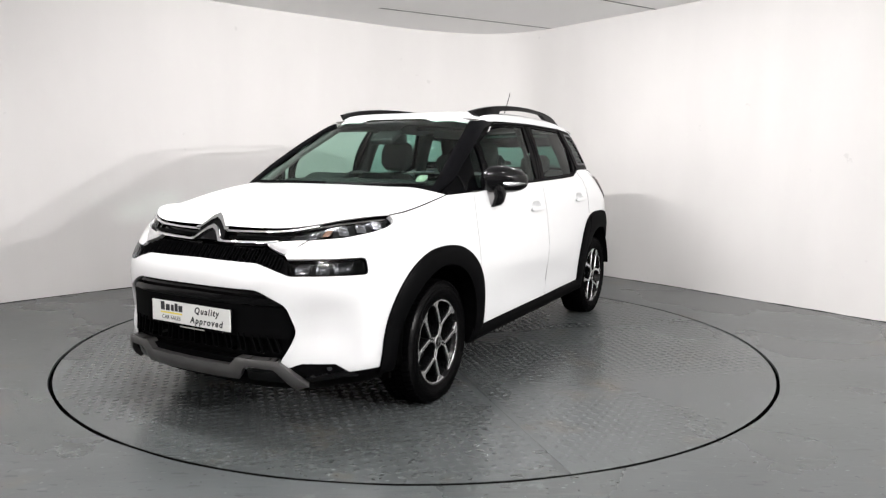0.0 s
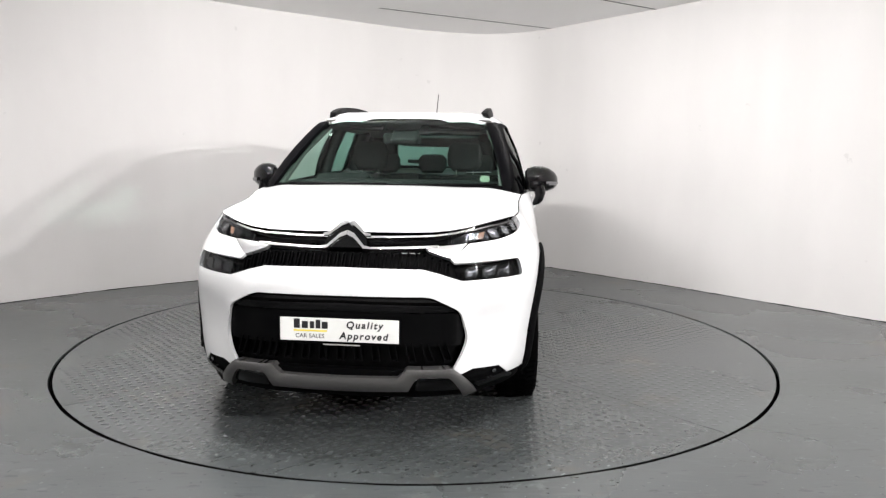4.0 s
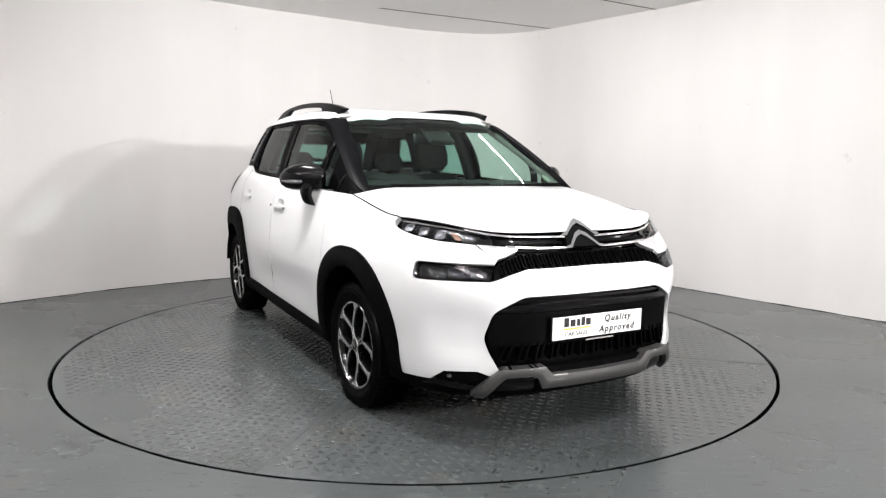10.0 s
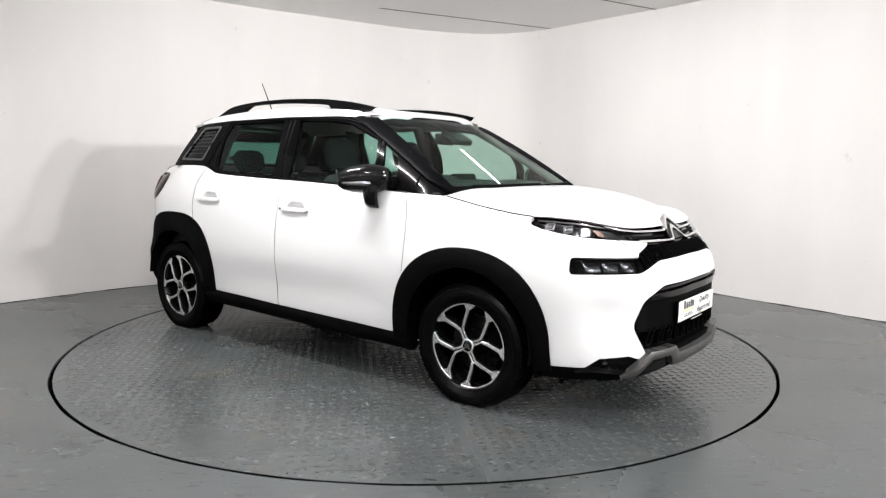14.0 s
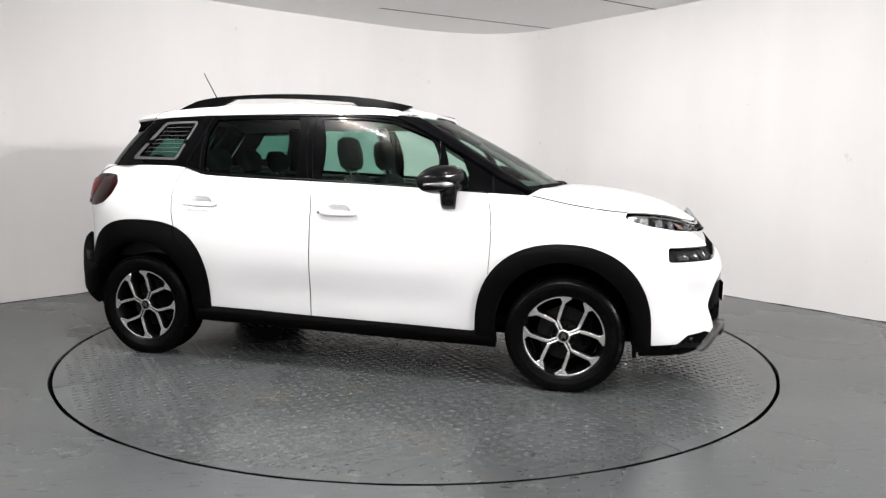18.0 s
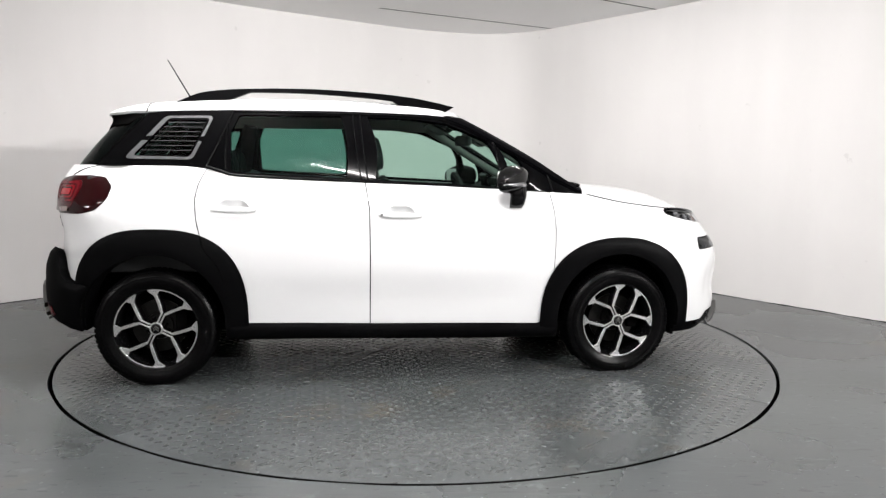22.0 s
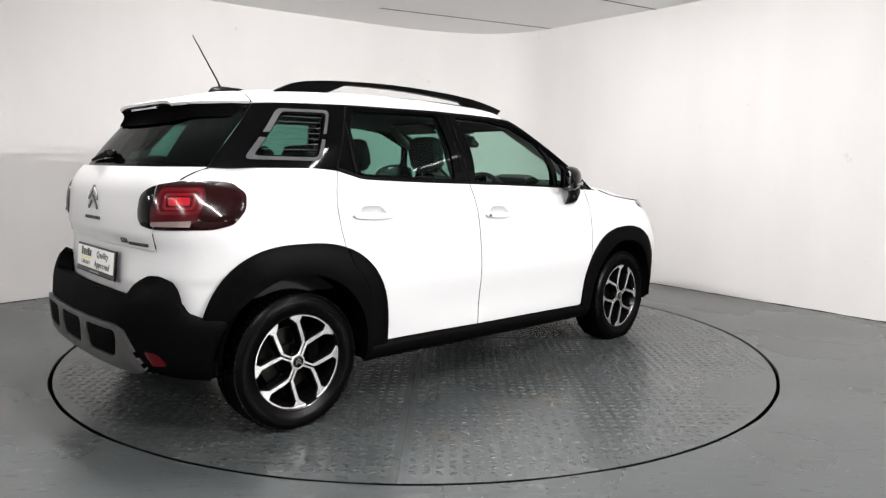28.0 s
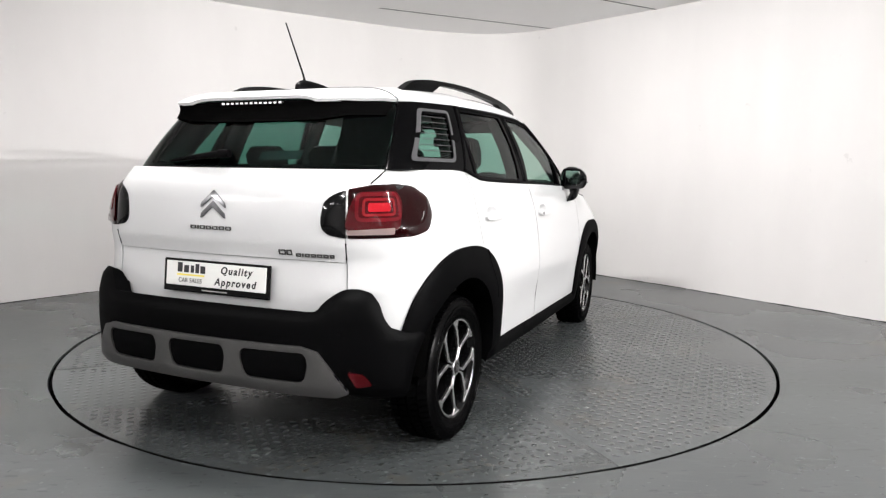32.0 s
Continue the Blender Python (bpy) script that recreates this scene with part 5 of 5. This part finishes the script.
# badges: two chevrons, and plain bars for the names
for zt in (1.088, 1.046):
    for left in (False, True):
        arm = [(0.0, zt), (0.058, zt - 0.050), (0.062, zt - 0.068), (0.052, zt - 0.062), (0.0, zt - 0.024)]
        pts = end_fix([ry(*q) for q in arm], LOW_END)
        panel("chevron", pts, low, DARKCHROME, tailgate, off=0.008, thick=0.008, step=0.015, left=left, label="dark chrome chevron badge arm")
for y0, y1, z0, z1 in ((0.118, 0.092, 0.931, 0.946), (0.084, 0.076, 0.931, 0.946), (0.068, 0.044, 0.931, 0.946), (0.036, 0.012, 0.931, 0.946), (0.004, -0.022, 0.931, 0.946), (-0.030, -0.054, 0.931, 0.946), (-0.062, -0.088, 0.931, 0.946),
                       (-0.305, -0.335, 0.848, 0.868), (-0.340, -0.362, 0.848, 0.868), (-0.380, -0.400, 0.843, 0.856), (-0.406, -0.412, 0.843, 0.856), (-0.418, -0.438, 0.843, 0.856), (-0.444, -0.464, 0.843, 0.856),
                       (-0.470, -0.490, 0.843, 0.856), (-0.496, -0.516, 0.843, 0.856), (-0.522, -0.540, 0.843, 0.856)):
    bar = [ry(-y0, z0), ry(-y1, z0), ry(-y1, z1), ry(-y0, z1)]
    hole = shrunk(bar, 0.0035) if abs(y0 - y1) > 0.015 else None
    panel("name_mark", bar, low, SATIN, tailgate, off=0.005, thick=0.005, step=0.03, holes=[hole] if hole else [])

# ---- roof rails and aerial ----
def rail(side):
    def roof_at(x):
        return roof_z(x, 0.545 / max(roof_w(x), 0.56)) - 0.006
    crest = table([(-1.25, 1.522), (-1.18, 1.556), (-1.10, 1.588), (-1.02, 1.603), (-0.85, 1.617), (-0.5, 1.624), (-0.13, 1.610), (0.10, 1.588), (0.25, 1.563), (0.352, 1.541)])
    xs = np.linspace(-1.25, 0.352, 60)
    outer = [(x, crest(x)) for x in xs] + [(0.29, roof_at(0.29)), (0.10, roof_at(0.10))] + [(x, roof_at(x)) for x in np.linspace(0.06, -1.15, 20)] + [(-1.24, roof_at(-1.24))]
    hole = [(-0.90, crest(-0.90) - 0.050)] + [(x, crest(x) - 0.022 - 0.016 * (x + 0.82)) for x in np.linspace(-0.82, -0.06, 16)] + [(-0.012, 1.565), (0.022, roof_at(0.022) + 0.007)] + [(x, roof_at(x) + 0.006) for x in np.linspace(-0.03, -0.95, 15)]
    v, f = fill(outer, [hole], 0.05)
    n = len(v)
    verts, faces = [], []
    for off, lean in ((0.0, 0.0), (0.038, 0.0)):
        for x, z in v:
            end = 0.030 * (max(0.0, (x - 0.0) / 0.35) ** 2) + 0.045 * (max(0.0, (-0.3 - x) / 0.95) ** 2)
            y = 0.560 - off - end - 0.35 * (z - 1.52) + (0.010 if off else 0) * max(0.0, (z - 1.56) / 0.06)
            verts.append((x, side * y, z))
    faces = [tuple(t) for t in f] + [tuple(n + i for i in t[::-1]) for t in f]
    edge = {}
    for t in f:
        for a, b in ((t[0], t[1]), (t[1], t[2]), (t[2], t[0])):
            edge[(a, b)] = 1
    faces += [(a, b, n + b, n + a)[::-1] for a, b in edge if (b, a) not in edge]
    bm = bmesh.new()
    vs = [bm.verts.new(q) for q in verts]
    for q in faces:
        bm.faces.new([vs[i] for i in q])
    bmesh.ops.recalc_face_normals(bm, faces=bm.faces)
    return smooth(part("roof_rail", bm, RAIL, car, "satin black roof rail"), 50)


rail(-1)
rail(1)
fin = [(-1.040, 0.012, 1.572), (-1.07, 0.030, 1.583), (-1.13, 0.040, 1.591), (-1.20, 0.040, 1.594), (-1.255, 0.036, 1.594), (-1.290, 0.026, 1.585), (-1.310, 0.010, 1.563)]
loops = []
for x, w, zt in fin:
    zb = roof_z(x, 0) - 0.004
    loops.append([(x, -w, zb), (x, -w * 0.8, zb + (zt - zb) * 0.7), (x, 0, zt), (x, w * 0.8, zb + (zt - zb) * 0.7), (x, w, zb)])
aerial = smooth(part("aerial", rings(loops, cap=True), TRIM, car, "black aerial foot with a thin rod"), 60)
tube("rod", [(-1.243, 0, 1.588), (-1.258, 0.0, 1.620), (-1.381, 0.004, 1.834)], [0.006, 0.0045, 0.0028], TRIM, aerial, seg=8)


# ---- door mirrors ----
def mirror(side):
    loops = []
    # stations from the inner to the outer end: y, x middle, half depth, z middle, half height
    for y, xm, hd, zm, hh in ((0.775, 0.690, 0.050, 1.118, 0.048), (0.79, 0.680, 0.072, 1.122, 0.066), (0.83, 0.655, 0.088, 1.128, 0.074), (0.88, 0.620, 0.090, 1.128, 0.074), (0.92, 0.590, 0.082, 1.124, 0.066), (0.955, 0.560, 0.062, 1.119, 0.050), (0.975, 0.540, 0.034, 1.115, 0.028), (0.981, 0.532, 0.010, 1.114, 0.010)):
        ring = []
        for a in np.linspace(0, 2 * math.pi, 20, endpoint=False):
            c, s = math.cos(a), math.sin(a)
            ring.append((xm + hd * math.copysign(abs(c) ** 0.75, c) * (1.0 if c > 0 else 0.55), side * y, zm + hh * math.copysign(abs(s) ** 0.8, s) - (0.008 if s < 0 and c < 0 else 0)))
        loops.append(ring)
    if side > 0:
        loops = [l[::-1] for l in loops]
    m = smooth(part("door_mirror", rings(loops, cap=True), GLOSS, car, "gloss black door mirror"), 60)
    # glass looks back
    bm = box(0, 0, 0, 0.010, 0.150, 0.100, 0.0)
    bmesh.ops.bevel(bm, geom=[e for e in bm.edges if abs((e.verts[0].co - e.verts[1].co).x) > 0.002], offset=0.03, segments=4, affect="EDGES", profile=0.5)
    g = part("mirror_glass", bm, CHROME, m, "convex mirror glass")
    g.matrix_local = Matrix.Translation((0.5735, side * 0.872, 1.124)) @ Matrix.Rotation(radians(side * 31), 4, "Z")
    loops = []
    for k in range(7):
        t = k / 6
        y = 0.90 + 0.078 * t
        x = np.interp(y, [0.88, 0.92, 0.955, 0.978], [0.712, 0.674, 0.622, 0.560])
        h = 0.012 * (0.45 + 0.55 * math.sin(math.pi * min(1, 0.25 + t * 0.75)))
        loops.append([(x + 0.006, side * (y + 0.004), 1.098 - h), (x + 0.012, side * (y + 0.005), 1.098), (x + 0.006, side * (y + 0.004), 1.098 + h), (x - 0.02, side * (y - 0.01), 1.098)])
    smooth(part("side_indicator", rings(loops, cap=True), LAMPRING, m, "clear ribbed side indicator"), 40)
    loops = []
    for z, x, y, dx, dy in ((1.085, 0.668, 0.862, 0.050, 0.034), (1.03, 0.668, 0.872, 0.046, 0.032), (0.985, 0.664, 0.856, 0.042, 0.034), (0.966, 0.662, 0.840, 0.036, 0.034)):
        loops.append([(x + dx * math.cos(a), side * (y + dy * math.sin(a)), z + 0.01 * math.sin(a)) for a in np.linspace(0, 2 * math.pi, 14, endpoint=False)])
    if side > 0:
        loops = [l[::-1] for l in loops]
    foot = smooth(part("mirror_foot", rings(loops, cap=True), GLOSS, m), 50)
    return m


mirror(-1)
mirror(1)
# ---- wheels ----
def prism(poly, y0, y1, inset=0.0):
    """A flat bar: the (x, z) outline drawn out from y0 to y1, where it is drawn in a little."""
    n = len(poly)
    a = 0.5 * sum(poly[i - 1][0] * poly[i][1] - poly[i][0] * poly[i - 1][1] for i in range(n))
    poly = poly if a > 0 else poly[::-1]
    topp = shrunk(poly, inset) if inset else poly
    verts = [(x, y0, z) for x, z in poly] + [(x, y1 - inset, z) for x, z in poly] + [(x, y1, z) for x, z in topp]
    faces = [(i, n + i, n + (i + 1) % n, (i + 1) % n) for i in range(n)] + [(n + i, 2 * n + i, 2 * n + (i + 1) % n, n + (i + 1) % n) for i in range(n)] + [tuple(range(2 * n, 3 * n))[::-1]]
    return verts, faces


def polar(r, deg):
    return (r * math.cos(radians(deg)), r * math.sin(radians(deg)))


def merge(*parts):
    verts, faces = [], []
    for v, f in parts:
        n = len(verts)
        verts += list(v)
        faces += [tuple(n + i for i in q) for q in f]
    return verts, faces


def spoke_mesh():
    # middle line of one arm of the fork, whose stem lies along the x axis
    mid = np.array([(0.092, 0.0100), (0.114, 0.029), (0.137, 0.050), (0.152, 0.064), (0.165, 0.077)])
    d = np.gradient(mid, axis=0)
    d /= np.hypot(*d.T)[:, None]
    side = np.stack([-d[:, 1], d[:, 0]], 1)
    pieces, back = [], []
    for s in (-1, 1):
        def arm(hw, tip):
            near, far = mid - side * hw, mid + side * hw
            stem = [(0.026, 0.0030), (0.094, 0.0034)] + [tuple(q) for q in near[1:]] + [polar(0.2125, tip[0]), polar(0.2125, tip[1])] + [tuple(q) for q in far[::-1]] + [(0.088, 0.0135), (0.040, 0.0130), (0.026, 0.019)]
            return [(x, s * z) for x, z in stem]
        pieces.append(prism(arm(0.0084, (18.5, 37.5)), 0.0775, 0.0845, 0.0012))
        back.append(prism(arm(0.0125, (20.0, 39.0)), 0.02, 0.0785, 0.003))
    arcp = [polar(0.2165, d) for d in np.linspace(-36, 36, 14)] + [polar(0.2085, d) for d in np.linspace(36, -36, 14)]
    pieces.append(prism(arcp, 0.080, 0.0875, 0.001))
    return merge(*pieces), merge(*back)


FORK, FORK_BACK = spoke_mesh()


def tread_mesh():
    parts_ = []
    for k in range(66):
        a = 2 * math.pi * k / 66
        for y0, y1, da in ((0.050, 0.086, 0.02), (-0.086, -0.050, -0.02), (0.010, 0.042, 0.035), (-0.042, -0.010, 0.0)):
            verts = []
            for ang, r in ((a + da, 0.312), (a + da + 0.070, 0.312), (a + da + 0.070, 0.3205), (a + da, 0.3205)):
                for y in (y0, y1):
                    rr = r - (0.007 if abs(y) > 0.08 else 0.0)
                    verts.append((rr * math.cos(ang + (0.025 if y == y1 else 0)), y, rr * math.sin(ang + (0.025 if y == y1 else 0))))
            parts_.append((verts, [(4, 5, 7, 6), (0, 1, 5, 4)[::-1] if False else (2, 3, 5, 4), (0, 6, 7, 1), (0, 2, 4, 6), (1, 7, 5, 3)]))
    return merge(*parts_)


TREAD = tread_mesh()


def wheel(x, y, phase):
    w = new("wheel")
    w.parent = car
    lift = 0.303 if x > 0 else 0.309
    tyre_profile = [(0.216, 0.070), (0.219, 0.084), (0.225, 0.090), (0.236, 0.092), (0.250, 0.099), (0.270, 0.1015), (0.288, 0.098), (0.300, 0.090), (0.308, 0.084), (0.3135, 0.060), (0.3135, -0.060), (0.308, -0.084), (0.288, -0.098), (0.25, -0.099), (0.216, -0.08)]
    # the tyre stands flat on the deck where its weight presses it down
    press = lambda data: ([(vx, vy * (1.0 + 0.06 * max(0.0, (-vz - 0.24) / 0.07)), max(vz, 0.0025 - lift)) for vx, vy, vz in data[0]], data[1])
    smooth(part("tyre", press(lathe(tyre_profile, seg=96)), RUBBER, w), 40)
    tagged(part("tread", press(TREAD), RUBBER, w), kind="stuff")
    for r in (0.262, 0.282):
        smooth(part("tyre_rib", lathe([(r - 0.002, 0.0985), (r - 0.001, 0.1025), (r + 0.001, 0.1025), (r + 0.002, 0.0985)], seg=80), RUBBER, w), 40)
    smooth(part("rim", lathe([(0.2235, 0.088), (0.2215, 0.0915), (0.2175, 0.090), (0.213, 0.080), (0.203, 0.060), (0.196, 0.02), (0.190, -0.06), (0.18, -0.07)], seg=72), ALLOY_BLACK, w), 40)
    smooth(part("brake_disc", lathe([(0.145, -0.012), (0.145, -0.002), (0.075, -0.002), (0.070, 0.010), (0.001, 0.010)], seg=48), DISC_STEEL, w), 40)
    part("brake_caliper", box(-0.118, 0.004, 0.02, 0.060, 0.05, 0.15, 0.01), DARK, w)
    part("back_plate", lathe([(0.19, -0.035), (0.001, -0.035)], seg=40), DARK, w)
    for k in range(4):
        m = Matrix.Rotation(radians(-(phase + 90 * k)), 4, "Y")
        sp = part("spoke", FORK, SILVER, w, "diamond-cut forked spoke")
        sp.matrix_local = m
        sb = part("spoke_back", FORK_BACK, ALLOY_BLACK, w)
        sb.matrix_local = m
        b = part("wheel_bolt", lathe([(0.001, 0.066), (0.006, 0.066), (0.0075, 0.062), (0.0075, 0.045)], seg=10), DARK, w)
        b.matrix_local = m @ Matrix.Translation((0.052 * math.cos(0.785), 0, 0.052 * math.sin(0.785)))
    smooth(part("hub_ring", lathe([(0.036, 0.05), (0.036, 0.084), (0.033, 0.087), (0.027, 0.087)], seg=32), SILVER, w), 40)
    cap = smooth(part("hub_cap", lathe([(0.030, 0.06), (0.029, 0.086), (0.022, 0.089), (0.001, 0.090)], seg=32), ALLOY_BLACK, w), 40)
    for dz in (0.006, -0.006):
        c = part("cap_mark", prism([(-0.014, dz - 0.008), (0.0, dz + 0.006), (0.014, dz - 0.008), (0.014, dz - 0.003), (0.0, dz + 0.011), (-0.014, dz - 0.003)], 0.088, 0.091), SATIN, w)
    w.matrix_local = Matrix.Translation((x, y, lift)) @ Matrix.Rotation((0 if y > 0 else math.pi) + (radians(2) if x > 0 else 0), 4, "Z")


for x, y, phase in ((1.296, -0.742, 180 - 26), (1.296, 0.742, 20), (-1.298, -0.738, 180 - 64), (-1.298, 0.738, 60)):
    wheel(x, y, phase)
# ---- the cabin ----
def pad(name, loops, mat, parent, label=""):
    return smooth(part(name, rings(loops, cap=True), mat, parent, label), 50)


def slab(stations, y0, width, n=16, p=0.5):
    """Rounded sections from (x, z, half thickness, half width) stations."""
    out = []
    for i, (x, z, t, hw) in enumerate(stations):
        a, b = stations[max(i - 1, 0)], stations[min(i + 1, len(stations) - 1)]
        d = Vector((b[0] - a[0], 0, b[1] - a[1])).normalized()
        nrm = Vector((-d.z, 0, d.x))
        ring = []
        for k in range(n):
            c, s = math.cos(2 * math.pi * k / n), math.sin(2 * math.pi * k / n)
            ring.append(Vector((x, y0, z)) + nrm * (t * math.copysign(abs(c) ** p, c)) + Vector((0, hw * math.copysign(abs(s) ** p, s), 0)))
        out.append(ring)
    return out


def seat(x, y, width=0.26):
    s = pad("front_seat", slab([(x - 0.20, 0.62, 0.05, width * 0.9), (x - 0.23, 0.75, 0.065, width), (x - 0.28, 0.95, 0.060, width * 0.97), (x - 0.32, 1.08, 0.050, width * 0.80), (x - 0.335, 1.125, 0.030, width * 0.55)], y, width), SEAT, car, "dark cloth seat")
    pad("seat_cushion", slab([(x + 0.32, 0.60, 0.06, width * 0.9), (x + 0.1, 0.60, 0.08, width), (x - 0.18, 0.57, 0.07, width)], y, width), SEAT, s)
    for dy in (-0.06, 0.06):
        tube("headrest_post", [(x - 0.34, y + dy, 1.10), (x - 0.36, y + dy, 1.20)], 0.006, SATIN, s, seg=6)
    pad("headrest", slab([(x - 0.345, 1.165, 0.030, 0.085), (x - 0.36, 1.20, 0.048, 0.122), (x - 0.375, 1.28, 0.050, 0.128), (x - 0.385, 1.345, 0.040, 0.112), (x - 0.388, 1.365, 0.018, 0.075)], y, 0.1), SEAT, s)


seat(0.26, -0.345)
seat(0.24, 0.345)
bench = pad("rear_bench", slab([(-0.86, 0.60, 0.05, 0.62), (-0.90, 0.75, 0.06, 0.63), (-0.97, 0.98, 0.055, 0.62), (-1.00, 1.08, 0.04, 0.60)], 0, 0.6), SEAT, car, "dark cloth rear bench")
for y in (-0.40, 0.0, 0.40):
    for dy in (-0.05, 0.05):
        tube("headrest_post", [(-1.0, y + dy, 1.06), (-1.01, y + dy, 1.16)], 0.005, SATIN, bench, seg=6)
    pad("headrest", slab([(-1.00, 1.14, 0.03, 0.09), (-1.015, 1.18, 0.042, 0.12), (-1.03, 1.25, 0.042, 0.12), (-1.04, 1.285, 0.022, 0.09)], y, 0.1), SEAT, bench)
dash = pad("dashboard", slab([(1.12, 1.02, 0.03, 0.62), (0.95, 1.055, 0.045, 0.68), (0.80, 1.055, 0.06, 0.70), (0.68, 1.00, 0.07, 0.70), (0.64, 0.88, 0.06, 0.70), (0.66, 0.74, 0.05, 0.69)], 0, 0.7), CABIN, car, "dark grey dashboard")
pad("instrument_hood", slab([(0.80, 1.09, 0.02, 0.15), (0.70, 1.115, 0.03, 0.17), (0.64, 1.10, 0.025, 0.16)], -0.345, 0.16), CABIN, dash)
part("centre_screen", box(0.66, 0.0, 1.085, 0.02, 0.24, 0.13, 0.006, Matrix.Rotation(radians(-15), 4, "Y")), GLOSS, dash)
rim_c, tilt_m = Vector((0.455, -0.345, 0.985)), Matrix.Rotation(radians(-24), 3, "Y")
ring = [rim_c + tilt_m @ Vector((0, 0.175 * math.cos(a), 0.175 * math.sin(a))) for a in np.linspace(0, 2 * math.pi, 40, endpoint=False)]
wheel_rim = tube("steering_wheel", ring, 0.0155, CABIN, car, "dark steering wheel", closed=True)
part("steering_hub", box(rim_c.x + 0.015, rim_c.y, rim_c.z - 0.01, 0.05, 0.15, 0.13, 0.02, tilt_m.to_4x4()), CABIN, wheel_rim)
for a in (200, 340, 270):
    tube("steering_spoke", [rim_c, rim_c + tilt_m @ Vector((0, 0.172 * math.cos(radians(a)), 0.172 * math.sin(radians(a))))], 0.014, SATIN, wheel_rim, seg=8)
part("camera_box", box(0.575, 0.02, 1.375, 0.15, 0.17, 0.04, 0.015, Matrix.Rotation(radians(29), 4, "Y")), CABIN, car, "dark sensor box behind the windscreen")
inner_mirror = part("inner_mirror", box(0.50, -0.01, 1.365, 0.035, 0.24, 0.07, 0.015, Matrix.Rotation(radians(12), 4, "Z")), CABIN, car, "dark rear-view mirror")
part("parcel_shelf", box(-1.33, 0, 1.10, 0.48, 1.18, 0.02, 0.008), CABIN, car)


def headliner():
    loops = []
    for k, x in enumerate([0.415, 0.405, 0.385] + list(np.linspace(0.36, -1.40, 24))):
        w = roof_w(min(x, 0.30)) - 0.035
        if k < 3:
            # the front edge turns up against the screen
            loops.append([(x - 0.05 * abs(s) ** 2, w * s, roof_z(x, 0.2) - (0.004, 0.012, 0.022)[k] - 0.022 * abs(s) ** 2) for s in np.linspace(-1, 1, 17)])
            continue
        loops.append([(x, w * s, roof_z(x, s) - 0.030 - 0.012 * abs(s) ** 4) for s in np.linspace(-1, 1, 17)])
    return smooth(part("headliner", rings(loops, close_u=False), LINER, car, "pale cloth headliner"), 60)


headliner()
for side in (-1, 1):
    # pillars seen from within, and the door cards
    for name, pts, r, mat in (("inner_pillar", [(1.06, 1.05), (0.70, 1.26), (0.34, 1.47)], 0.030, PILLAR_TRIM), ("inner_pillar", [(-0.235, 1.48), (-0.225, 1.3), (-0.20, 1.09)], 0.040, CABIN),
                              ("inner_pillar", [(-0.955, 1.47), (-0.98, 1.35), (-1.02, 1.15)], 0.050, CABIN)):
        path = [Vector(top(*tx(x, z))) for x, z in pts]
        tube(name, [(q.x - (0.02 if name == "inner_pillar" and mat is PILLAR_TRIM else 0), side * (abs(q.y) - r - 0.012), q.z) for q in path], r, mat, car, seg=10)
    q = [Vector(top(*by(y, z))) for y, z in ((0.56, 1.17), (0.545, 1.30), (0.52, 1.45))]
    tube("inner_pillar", [(p.x + 0.07, side * (abs(p.y) - 0.10), p.z) for p in q], 0.055, CABIN, car, seg=10)
    part("door_card", box(0.35, side * 0.775, 0.80, 1.0, 0.03, 0.52, 0.012), CABIN, car)
    part("door_card", box(-0.55, side * 0.775, 0.82, 0.72, 0.03, 0.56, 0.012), CABIN, car)
    part("boot_trim", box(-1.30, side * 0.70, 0.86, 0.70, 0.03, 0.52, 0.012), CABIN, car)
    part("sun_visor", box(0.36, side * 0.32, 1.455, 0.15, 0.34, 0.018, 0.008, Matrix.Rotation(radians(24), 4, "Y")), CABIN, car)


# ---- what moves: the turntable and the car that stands on it ----
def motions():
    spins, rides = [], []
    for k in range(17):
        t = CLIP * k / 16
        turn = Matrix.Rotation(radians(TURN_START + TURN_RATE * t), 4, "Z")
        spins.append((t, turn))
        rides.append((t, turn @ Matrix.Translation((CAR_X, CAR_Y, 0.0))))
    walk(turntable, spins)
    walk(car, rides)


motions()
